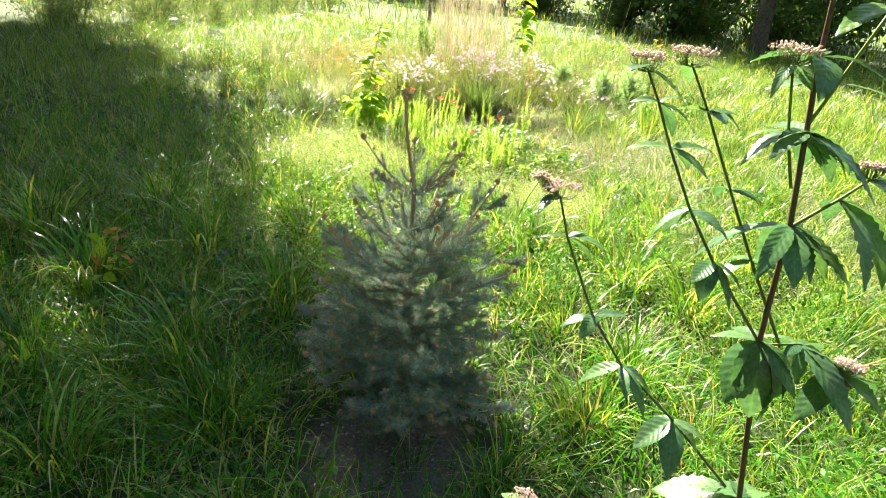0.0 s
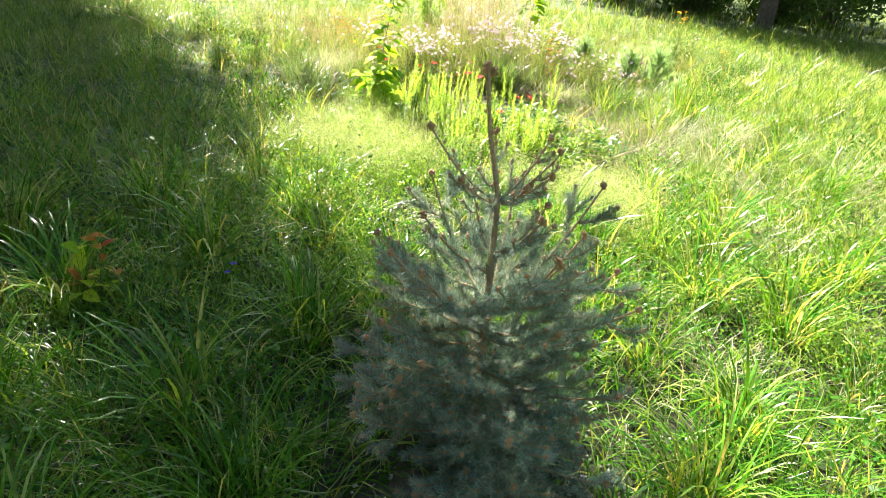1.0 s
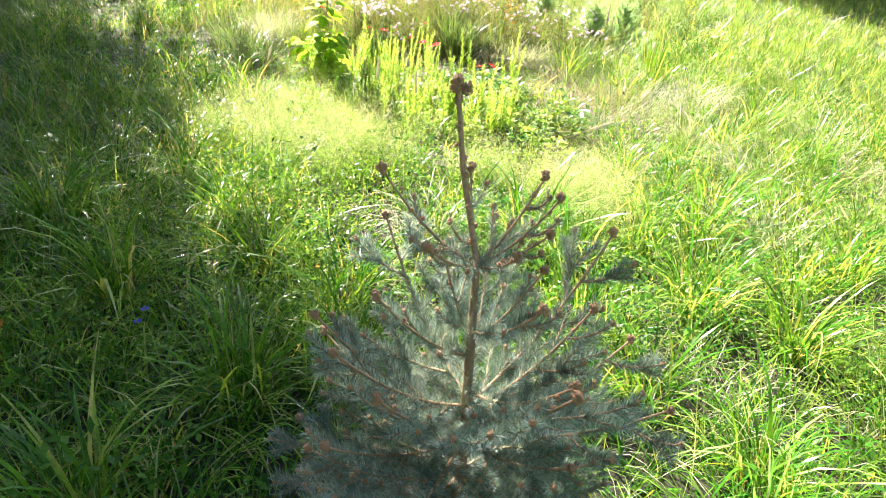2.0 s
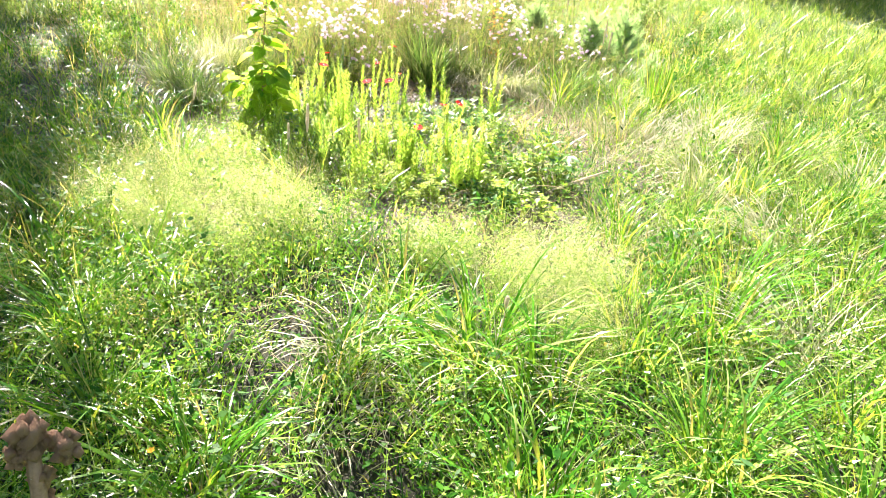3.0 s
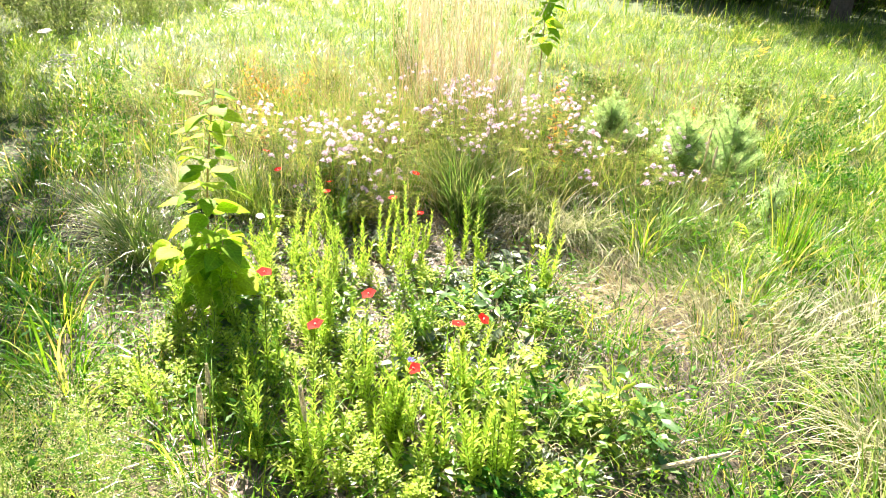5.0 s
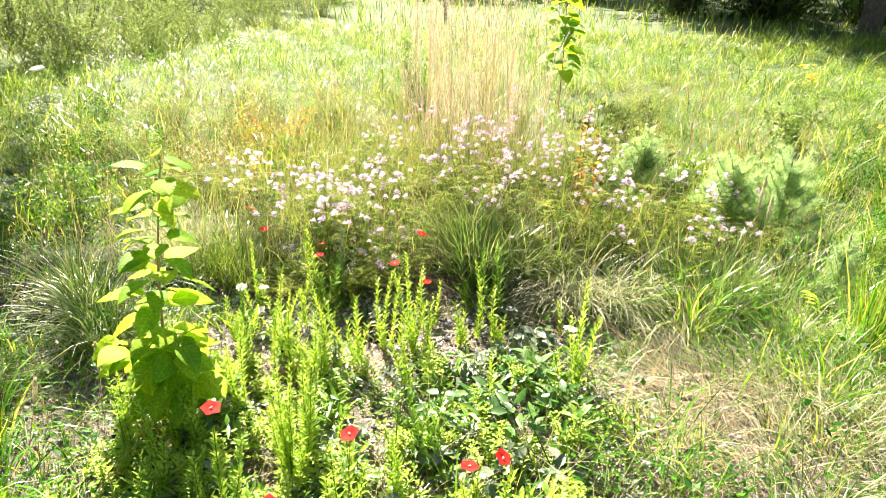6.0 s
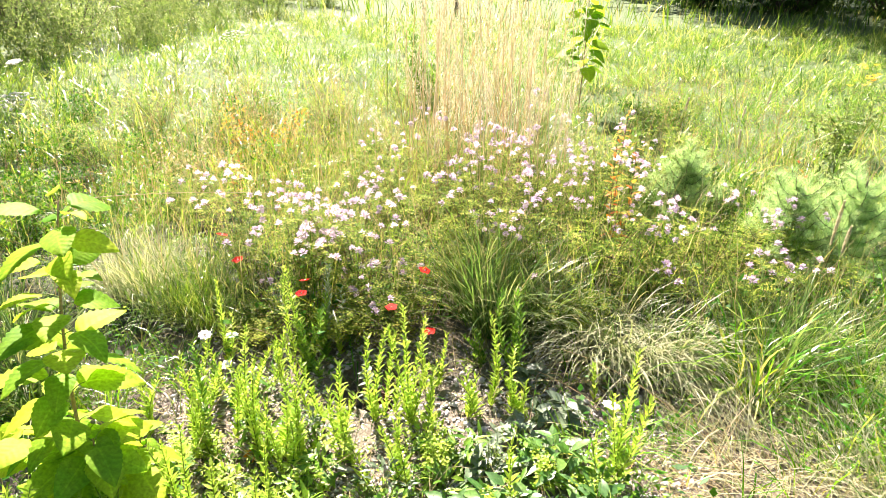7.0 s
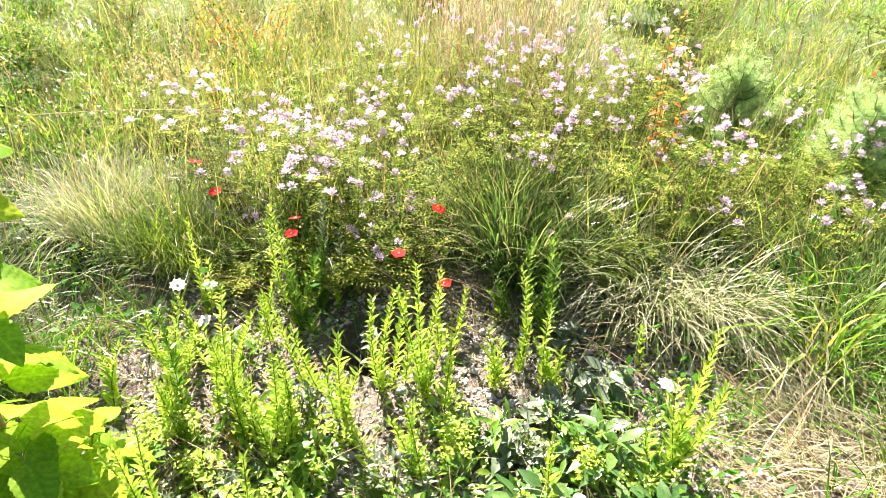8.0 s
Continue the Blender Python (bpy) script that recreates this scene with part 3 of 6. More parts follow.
    slivers(g, p, sphere_ways(n, 0.5), sphere_ways(n, 0.8), rng.uniform(0.007, 0.019, n), rng.uniform(0.004, 0.009, n))
    stuff("meadow_herbs", g, HERB, "leafy herbs growing in drifts through the meadow", "herbs")
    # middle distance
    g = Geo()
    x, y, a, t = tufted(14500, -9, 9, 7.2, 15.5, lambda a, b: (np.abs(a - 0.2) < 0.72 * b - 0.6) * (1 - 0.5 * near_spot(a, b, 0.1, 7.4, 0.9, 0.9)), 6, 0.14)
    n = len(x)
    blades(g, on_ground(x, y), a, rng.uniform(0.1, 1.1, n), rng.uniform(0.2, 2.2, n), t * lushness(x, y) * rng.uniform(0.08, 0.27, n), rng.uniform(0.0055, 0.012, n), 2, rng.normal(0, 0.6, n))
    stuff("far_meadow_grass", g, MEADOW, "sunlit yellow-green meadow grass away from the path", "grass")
    # far meadow up to the trees, and around and behind the path
    g = Geo()
    x, y = scatter(33000, -34, 34, 15, 48, lambda a, b: (np.abs(a) < 0.85 * b) * np.minimum(1, 24 / b))
    n = len(x)
    blades(g, on_ground(x, y), rng.uniform(0, 6.28, n), rng.uniform(0.0, 0.4, n), rng.uniform(0.1, 1.2, n), rng.uniform(0.2, 0.45, n), rng.uniform(0.016, 0.035, n), 2, rng.normal(0, 0.6, n))
    for x0, x1, y0, y1 in ((2.8, 6.5, 1.5, 7.6), (-6.5, -2.6, 1.0, 7.6)):
        x, y, a, t = tufted(3000, x0, x1, y0, y1, None, 8, 0.07)
        n = len(x)
        blades(g, on_ground(x, y), a, rng.uniform(0.0, 1.0, n), rng.uniform(0.2, 2.4, n), t * rng.uniform(0.07, 0.22, n), rng.uniform(0.004, 0.010, n), 2, rng.normal(0, 0.6, n))
    x, y = scatter(130000, -12, 12, -9, 9, lambda a, b: np.clip(np.maximum(0.5 - b, np.abs(a) - 2.5) / 0.6, 0, 1))
    n = len(x)
    blades(g, on_ground(x, y), rng.uniform(0, 6.28, n), rng.uniform(0.1, 0.9, n), rng.uniform(0.2, 2.0, n), rng.uniform(0.10, 0.28, n), rng.uniform(0.014, 0.028, n), 1, rng.normal(0, 0.6, n))
    stuff("outer_meadow_grass", g, MEADOW, "uncut meadow grass stretching to the trees", "grass")


rng = np.random.default_rng(21)
make_meadow()


def make_crumbs():
    g = Geo()
    x, y = (np.concatenate(c) for c in zip(scatter(2500, -1.0, 1.1, 3.6, 5.6), scatter(8500, -0.8, 0.75, 4.65, 5.55)))
    s = rng.uniform(0.0015, 0.007, len(x)) * (1 + 1.1 * (rng.uniform(size=len(x)) > 0.9))
    clear = np.hypot(x + 0.19, y - 5.31) > 0.11
    x, y, s = x[clear], y[clear], s[clear]
    p = on_ground(x, y, 0.0)
    p[:, 2] += s * 0.4
    grains(g, p, s, (1.2, 0.9, 0.75), 0.45)
    x, y = scatter(1200, -0.7, 0.5, 1.0, 1.9)
    p = on_ground(x, y, 0.0)
    grains(g, p, rng.uniform(0.002, 0.006, len(x)), (1.2, 0.9, 0.75), 0.45)
    stuff("earth_crumbs", g, STONE, "small pale crumbs of earth and grit on the bed", "grit")
    g = Geo()
    x, y = scatter(5200, -1.0, 0.9, 3.6, 5.6, lambda a, b: np.hypot(a + 0.19, b - 5.31) > 0.11)
    n = len(x)
    blades(g, on_ground(x, y, -0.003), rng.uniform(0, 6.28, n), rng.uniform(1.2, 1.6, n), rng.uniform(-0.2, 0.2, n), rng.uniform(0.015, 0.07, n), rng.uniform(0.0012, 0.004, n), 2, rng.normal(0, 0.5, n))
    stuff("plant_litter", g, STRAW, "broken dry stalks and leaf litter on the bed", "litter")
    g = Geo()
    x, y = scatter(5200, -0.95, 0.75, 3.9, 5.5, lambda a, b: (np.hypot(a + 0.19, b - 5.31) > 0.11) * (0.25 + 0.75 * (np.sin(7 * a + 1) * np.sin(8 * b) > 0.1)))
    n = len(x)
    p = on_ground(x, y, 0.0)
    p[:, 2] += rng.uniform(0.003, 0.03, n)
    w = unit(np.stack([rng.normal(size=n), rng.normal(size=n), rng.uniform(0.0, 0.9, n)], 1))
    leaves(g, p, w, np.array([[0, 0, 1.0]]) + rng.normal(0, 0.3, (n, 3)), rng.uniform(0.010, 0.026, n), rng.uniform(0.005, 0.011, n), 2, 0.2, 0.2)
    stuff("bed_seedlings", g, HERB, "tiny green seedlings sprouting from the bed", "seedlings")



rng = np.random.default_rng(22)
make_crumbs()


# ---- trees and bushes round the meadow ----
def branch_points(p, way, length, bend, k=6):
    pts = [np.asarray(p, float)]
    w = unit(way)
    for _ in range(k - 1):
        w = unit(w + rng.normal(0, bend, 3) + np.array([0, 0, 0.04]))
        pts.append(pts[-1] + w * length / (k - 1))
    return np.array(pts)


def tree(x, y, height, bare, radius, trunk_r, n_leaf, leaf, label, lean=(0, 0), limbs=26, full=1.0, gaps=()):
    """A broad-leaved tree: tapered trunk, limbs, and a crown of many separate leaves in uneven sprays."""
    t = thing("tree", x, y, label, "tree", "trees round the meadow")
    g = Geo()
    top = np.array([lean[0], lean[1], height * 0.9])
    trunk = arc((0, 0, -0.1), top, (rng.normal(0, 0.15), rng.normal(0, 0.15), 0), 9)
    tube(g, trunk, trunk_r, trunk_r * 0.2, 9)
    part("trunk", g, BARK, t)
    g, ends = Geo(), []
    for i in range(limbs):
        s = bare / height + (0.95 - bare / height) * (i + rng.uniform()) / limbs
        p = trunk[0] + (top - trunk[0]) * s
        reach = radius * (0.55 + 0.6 * math.sin(math.pi * min(1, max(0.06, (s * height - bare) / (height - bare)))) ** full)
        a = i * 2.4 + rng.normal(0, 0.3)
        pts = branch_points(p, (math.cos(a), math.sin(a), rng.uniform(-0.05, 0.5)), reach, 0.16)
        tube(g, pts, trunk_r * 0.32 * (1.1 - s), 0.012, 5)
        for q in range(2, 6):
            ends.append(pts[q])
            for _ in range(2):
                e = pts[q] + rng.normal(0, 0.28 * radius / 2, 3) * np.array([1, 1, 0.6])
                tube(g, arc(pts[q], e, rng.normal(0, 0.05, 3), 4), 0.014, 0.005, 4)
                ends.append(e)
    part("limb_mass", g, BARK, t, kind="stuff")
    g, ends = Geo(), np.array(ends)
    c = ends[rng.integers(0, len(ends), n_leaf)] + rng.normal(0, 1, (n_leaf, 3)) * np.array([0.4, 0.4, 0.26]) * radius / 3
    for spot, wide in gaps:                      # leaves cut away along the sun's line so that chosen spots are lit
        d = c + np.array(t.location) - np.array(spot)
        s = np.array(sun_way)
        away = np.linalg.norm(d - (d @ s)[:, None] * s, axis=1)
        c = c[(away > wide) | (rng.uniform(size=len(c)) < 0.12)]
    n_leaf = len(c)
    slivers(g, c, sphere_ways(n_leaf, -0.3), sphere_ways(n_leaf, 1.0), leaf * rng.uniform(0.7, 1.3, n_leaf), leaf * 0.65 * rng.uniform(0.7, 1.2, n_leaf))
    part("crown", g, CROWN, t, kind="stuff")
    return t


def bush(x, y, height, radius, n_leaf, leaf, material, label, category="bush", name="bush", group="bushes beside the meadow"):
    """Many upright twigs from one stool, leafy from the ground up."""
    t = thing(name, x, y, label, category, group)
    g, ends = Geo(), []
    small = height < 1.0
    for i in range(max(9, int(16 * height))):
        a, r = rng.uniform(0, 6.28), radius * math.sqrt(rng.uniform(0.02, 1))
        e = np.array([r * math.cos(a), r * math.sin(a), height * rng.uniform(0.45, 1.0)])
        pts = arc((e[0] * 0.25, e[1] * 0.25, -0.03), e, rng.normal(0, 0.05 * height, 3), 8)
        tube(g, pts, 0.008 * height + 0.002, 0.002, 4)
        ends += list(pts[1:])
        if small:
            part("stem", g, STEM, t)
            g = Geo()
    if not small:
        part("twig_mass", g, BARK, t, kind="stuff")
    ends = np.array(ends)
    g = Geo()
    c = ends[rng.integers(0, len(ends), n_leaf)] + rng.normal(0, 1, (n_leaf, 3)) * radius * 0.13
    c[:, 2] = np.maximum(c[:, 2], 0.01)
    slivers(g, c, sphere_ways(n_leaf, 0.5), sphere_ways(n_leaf, 0.8), leaf * rng.uniform(0.7, 1.3, n_leaf), leaf * 0.5 * rng.uniform(0.7, 1.2, n_leaf))
    part("foliage", g, material, t, kind="stuff")
    return t


# grass and spruce spots lit through holes cut in both crowns: place, half width
SUNFLECKS = (((-1.4, 2.1, -0.05), 0.2), ((-1.02, 1.62, -0.1), 0.24), ((0.08, 1.38, -0.1), 0.2))


def make_surroundings():
    global rng
    rng = np.random.default_rng(69)
    tree(-8.9, 10.35, 11.4, 2.6, 3.0, 0.19, 49000, 0.22, "tall broad-leaved tree that shades the near grass", (0.6, -0.2), 44, 0.02, SUNFLECKS)
    # second tree, out of view, added to carry the shade's edge towards the bed
    tree(-7.98, 10.68, 10.3, 4.6, 2.3, 0.16, 22000, 0.2, "unseen broad-leaved tree added to extend the shade beside the bed", (0.2, -0.2), 36, 0.3, SUNFLECKS)
    rng = np.random.default_rng(62)
    for x, y, h, r in ((6.9, 16.3, 9, 3.7), (4.6, 20.5, 9, 3.4), (11.0, 24.5, 10, 4.0), (13.0, 17.5, 10, 4.4), (1.5, 30, 9, 3.5), (-4.5, 33, 10, 4), (19, 22, 11, 4.6), (-13, 27, 10, 4.5), (8, 31, 11, 4.5)):
        tree(x, y, h, 1.3, r, 0.2, 13000 if 4 < x < 8 and y < 21 else 4200, 0.2 if 4 < x < 8 and y < 21 else 0.4, "dark broad-leaved tree at the edge of the meadow", limbs=16)
    # trees out of view, added to block sky light from the sides
    for x, y, h, r in ((-9.8, 2.4, 11, 3.8), (-8.2, -2.6, 11, 3.8), (-13.0, 9.5, 12, 4.2), (-14.5, 3.5, 12, 4.5), (-12.5, -5.5, 12, 4.6), (-6.5, -11.5, 12, 4.5), (1.5, -12.5, 12, 4.6), (9.0, -10.0, 12, 4.6), (13.5, -3.0, 12, 4.5), (15.0, 5.5, 11, 4.4)):
        tree(x, y, h, 1.2, r, 0.2, 2600, 0.6, "unseen broad-leaved tree added to hold back sky light", limbs=12)
    for x, y, h, r in ((4.4, 20.4, 2.2, 1.3), (6.4, 19.8, 2.4, 1.5), (8.4, 19.2, 2.3, 1.5), (16, 17, 2.8, 2.0), (10.5, 20.8, 2.8, 2.0), (7.4, 21.6, 2.6, 1.8), (2.6, 24.5, 2.0, 1.4), (-1.5, 30, 2.2, 1.8), (-5.5, 28, 2.4, 1.9)):
        bush(x, y, h, r, 4200, 0.14, CROWN, "dense dark-green shrub in the shade under the trees")
    for x, y, h, r in ((-6.0, 10.4, 1.5, 0.9), (-5.3, 11.6, 1.15, 0.8), (-7.2, 9.3, 1.6, 1.0), (-6.6, 12.2, 1.7, 1.0), (-5.2, 13.6, 1.2, 0.9), (-6.0, 15.4, 1.6, 1.1), (-4.9, 17.4, 1.3, 1.0), (-5.6, 19.6, 1.6, 1.2), (-8.4, 14.5, 1.9, 1.3), (-7.6, 18, 2.0, 1.4), (-5.4, 9.2, 0.75, 0.6), (-4.7, 10.3, 0.7, 0.6), (-4.3, 11.6, 0.75, 0.6), (-4.1, 13.0, 0.8, 0.7), (-3.9, 14.8, 0.8, 0.7), (-3.6, 17.0, 0.9, 0.8), (-3.9, 20.5, 1.1, 0.9)):
        bush(x, y, 0.9 * h, r, int(5200 * h), 0.034, BUSHLEAF, "bushy grey-green thicket at the edge of the grass")


rng = np.random.default_rng(23)
make_surroundings()


def post(x, y, h):
    t = thing("fence_post", x, y, "slim grey-brown wooden post standing in the meadow", "post")
    g = Geo()
    tube(g, arc((0, 0, -0.1), (0.02, 0, h), (0, 0, 0), 4), 0.045, 0.04, 8)
    part("post", g, BARK, t)


post(-0.85, 16.2, 1.3)


# ---- blue spruce sapling ----
def needles_along(g, pts, density, length, width, spread=0.9):
    """Stiff needles all round a twig, raked forward."""
    pts = np.asarray(pts, float)
    d = np.linalg.norm(np.diff(pts, axis=0), axis=1)
    n = int(max(4, d.sum() * density))
    s = rng.uniform(0, len(pts) - 1.001, n)
    i = s.astype(int)
    base = pts[i] + (pts[i + 1] - pts[i]) * (s - i)[:, None]
    w = unit(pts[i + 1] - pts[i])
    r = unit(np.cross(w, rng.normal(size=(n, 3))))
    r[:, 2] += 0.25
    way = unit(w * rng.uniform(0.45, 0.95, n)[:, None] + r * spread)
    slivers(g, base, way, rng.normal(size=(n, 3)), length * rng.uniform(0.7, 1.15, n), width)


def make_bud():
    g = Geo()
    w = sphere_ways(14, 0.25)
    grains(g, w * 0.72 * np.array([1, 1, 1.15]), rng.uniform(0.36, 0.58, 14), (1, 1, 1.35), 0.35)
    grains(g, np.array([[0, 0, 0.1]]), 0.95, (1, 1, 1.2), 0.2)
    grains(g, np.array([[0.55, 0.2, 0.75], [-0.45, 0.35, 0.8], [0.0, -0.5, 0.9], [0.1, 0.1, 1.2]]), 0.42, (1, 1, 1.4), 0.3)
    return g.mesh("bud", BUD)


BUD_SHAPES = [make_bud() for _ in range(3)]


def bud_at(parent, tip, size):
    b = part("bud", BUD_SHAPES[int(rng.integers(0, 3))], None, parent)
    b.matrix_local = Matrix.LocRotScale(Vector(tip), Euler(rng.uniform(-0.6, 0.6, 3)), (size,) * 3)


def spruce():
    bx, by, bz = -0.10, 1.68, float(ground_z(-0.10, 1.68))
    t = thing("spruce_sapling", bx, by, "small blue spruce with silvery needles and a bare brown leader", "spruce", z=bz)
    o = np.array([bx, by, bz])
    nodes = np.array([[-0.10, 1.68, bz - 0.05], [-0.10, 1.69, 0.05], [-0.105, 1.713, 0.247], [-0.108, 1.778, 0.451], [-0.138, 1.815, 0.57], [-0.155, 1.860, 0.684]]) - o
    g = Geo()
    fine = np.concatenate([arc(nodes[i], nodes[i + 1], (0, 0, 0), 5)[:-1] for i in range(5)] + [nodes[-1:]])
    tube(g, fine[:13], 0.013, 0.0056, 8)
    tube(g, fine[12:], 0.0048, 0.0036, 7)
    part("trunk", g, TWIG, t)
    bud_at(t, nodes[-1], 0.0092)
    bud_at(t, nodes[-1] + np.array([0.015, 0.002, -0.008]), 0.0078)
    bud_at(t, nodes[-1] - np.array([-0.003, 0.004, 0.022]), 0.0062)
    for s in (0.1, 0.2, 0.32, 0.41, 0.5, 0.58, 0.66, 0.76, 0.85):
        k = s * 2
        p = nodes[3 + int(k)] + (nodes[4 + int(k)] - nodes[3 + int(k)]) * (k - int(k))
        a = rng.uniform(0, 6.28)
        bud_at(t, p + np.array([math.cos(a), math.sin(a), 0]) * 0.0065, rng.uniform(0.003, 0.0046))
    for a in (0.6, 2.4, 4.2):
        bud_at(t, nodes[-1] + np.array([0.008 * math.cos(a), 0.008 * math.sin(a), -0.006]), 0.0055)
    g = Geo()
    needles_along(g, [nodes[1], nodes[2], nodes[2] + (nodes[3] - nodes[2]) * 0.85], 5200, 0.021, 0.0014, 0.9)
    needles_along(g, [nodes[3] - np.array([0, 0, 0.02]), nodes[3] + (nodes[4] - nodes[3]) * 0.5], 500, 0.014, 0.001, 0.6)
    needles_along(g, [nodes[3], nodes[5]], 220, 0.009, 0.0012, 0.5)
    part("needle_mass", g, NEEDLE, t, kind="stuff")

    def bough(p, az, rise, length, twigs, bare, density):
        """One branch with side twigs; the outer part of young shoots is bare and ends in buds."""
        w = np.array([math.cos(az) * math.cos(rise), math.sin(az) * math.cos(rise), math.sin(rise)])
        end = p + w * length
        pts = arc(p, end, np.array([0, 0, -0.10 * length]), 8)
        wood, ndl, bud = Geo(), Geo(), []
        tube(wood, pts, 0.0018 + 0.006 * length, 0.0018, 6)
        cut = max(3, int(round(8 * (1 - bare))))
        needles_along(ndl, pts[:cut], density, 0.021, 0.00105, 0.95)
        if bare > 0.2:
            needles_along(ndl, pts[cut - 1:-1], density * 0.35, 0.011, 0.0011)
            bud += [(pts[q] + rng.normal(0, 0.003, 3), 0.0034) for q in range(cut, 8)]
        bud.append((end, 0.0070))
        across = unit(np.cross(w, (0, 0, 1)))
        for k in range(twigs):
            s = 0.12 + 0.8 * (k + rng.uniform(0, 0.6)) / max(1, twigs)
            q = pts[0] + (pts[-1] - pts[0]) * s + np.array([0, 0, -0.10 * length * 4 * s * (1 - s)])
            sgn = 1 if k % 2 else -1
            tw = unit(w * 0.75 + across * sgn * rng.uniform(0.5, 0.9) + np.array([0, 0, rng.uniform(-0.06, 0.14)]))
            ln = length * rng.uniform(0.30, 0.48) * (1.15 - 0.55 * s)
            tp = arc(q, q + tw * ln, (0, 0, -0.01), 5)
            tube(wood, tp, 0.0026, 0.0016, 5)
            needles_along(ndl, tp, density, 0.021, 0.00105, 0.95)
            bud.append((tp[-1], 0.0042))
            for side2 in (-1, 1):
                if ln > 0.085:
                    w2 = unit(tw + side2 * across * 0.6 + rng.normal(0, 0.12, 3))
                    tp2 = arc(tp[2], tp[2] + w2 * ln * 0.5, (0, 0, 0), 4)
                    tube(wood, tp2, 0.0018, 0.0012, 4)
                    needles_along(ndl, tp2, density, 0.020, 0.00105, 0.95)
        b = part("branch", wood, TWIG, t)
        part("needle_mass", ndl, NEEDLE, b, "silvery blue-grey spruce needles", kind="stuff")
        for tip, size in bud:
            bud_at(b, tip, size)

    # the young whorl below the leader, long and mostly bare
    for az, rise, ln, bare in ((165, 40, 0.195, 0.6), (8, 44, 0.155, 0.6), (32, 48, 0.165, 0.6), (100, 55, 0.145, 0.35), (215, 30, 0.11, 0.5), (300, 34, 0.10, 0.45), (345, 36, 0.12, 0.5)):
        bough(nodes[3] + np.array([0, 0, -0.008]), radians(az), radians(rise), ln, 2, bare * 0.85, 2800)
    # fuller whorls further down
    for z, count, ln, rise, twigs, off, bare in ((0.33, 4, 0.18, 42, 3, 0.3, 0.4), (0.24, 9, 0.34, 40, 6, 0.0, 0.26), (0.175, 7, 0.31, 25, 6, 0.5, 0.1), (0.10, 8, 0.31, 16, 7, 0.2, 0.05),
                                                 (0.035, 8, 0.31, 10, 7, 0.9, 0.05), (-0.03, 8, 0.29, 6, 7, 0.4, 0.05), (-0.085, 7, 0.25, 2, 6, 0.1, 0.05)):
        zz = z - bz
        k = np.interp(zz, nodes[:4, 2], np.arange(4))
        i = min(2, int(k))
        p = nodes[i] + (nodes[i + 1] - nodes[i]) * (k - i)
        for c in range(count):
            a = off + c * 6.283 / count + rng.normal(0, 0.16)
            bough(p + np.array([0, 0, rng.normal(0, 0.012)]), a, radians(rise + rng.normal(0, 6)), ln * rng.uniform(0.72, 1.08), twigs, bare, 4300)


rng = np.random.default_rng(24)
spruce()


# ---- hemp agrimony beside the path ----
def ovate_leaf(parent, p, way, normal, length, width, material, droop=0.3, fold=0.2, broad=0.34):
    """One broad pointed leaf: pleated along its side veins, with a toothed edge."""
    way = unit(way)
    normal = unit(np.asarray(normal, float) - way * float(np.dot(normal, way)))
    side = np.cross(way, normal)
    rows, cols = 18, 6
    s = np.linspace(0, 1, rows + 1)[:, None]
    u = np.linspace(-1, 1, cols + 1)[None]
    half = np.where(s < broad, np.sin(np.pi / 2 * np.clip(s / broad, 0, 1)) ** 0.6, np.cos(np.pi / 2 * np.clip((s - broad) / (1 - broad), 0, 1)) ** 0.85)
    half = np.maximum(half, 0.012) * (1 + 0.04 * np.where(np.arange(rows + 1) % 2, 1, -1)[:, None] * (np.abs(u) > 0.9))
    ripple = 0.018 * length * np.sin(2 * np.pi * (8 * s - 1.6 * np.abs(u))) * np.sin(np.pi * s) * np.abs(u)
    lift = np.abs(u) * half * width * 0.5 * fold + ripple - 0.05 * width * u * u
    out = s * (1 - 0.25 * droop * s)
    v = (np.asarray(p, float) + (length * out)[..., None] * way + (u * half * width * 0.5)[..., None] * side
         + (lift - length * droop * s * s)[..., None] * normal)
    uv = np.stack([np.broadcast_to(u * half, v.shape[:2]), np.broadcast_to(s, v.shape[:2])], -1).reshape(-1, 2)
    i, j = np.meshgrid(np.arange(rows), np.arange(cols), indexing="ij")
    k = i * (cols + 1) + j
    g = Geo().add(v, np.stack([k, k + 1, k + cols + 2, k + cols + 1], -1).reshape(-1, 4))
    return part("leaf", g, material, parent, uv=uv)


def corymb(parent, p, radius, stems_from):
    """A flat-topped cluster of dusty pink florets on thin stalks."""
    g, st = Geo(), Geo()
    n = 34
    a, r = rng.uniform(0, 6.28, n), radius * np.sqrt(rng.uniform(0, 1, n))
    c = np.stack([p[0] + r * np.cos(a), p[1] + r * np.sin(a), p[2] + 0.006 - 5 * r * r + rng.normal(0, 0.0014, n)], 1)
    for q in c:
        tube(st, arc(stems_from, q, ((q[0] - p[0]) * 0.3, (q[1] - p[1]) * 0.3, -0.004), 4), 0.0005, 0.0004, 3)
    grains(g, np.repeat(c, 9, 0) + rng.normal(0, 0.0024, (9 * n, 3)) * np.array([1, 1, 0.6]), rng.uniform(0.0009, 0.0015, 9 * n), (1.0, 1.0, 1.2), 0.3)
    h = part("flower_head", g, FLORET, parent, "flat dusty-pink flower cluster")
    part("stalk_mass", st, STEM, h, kind="stuff")


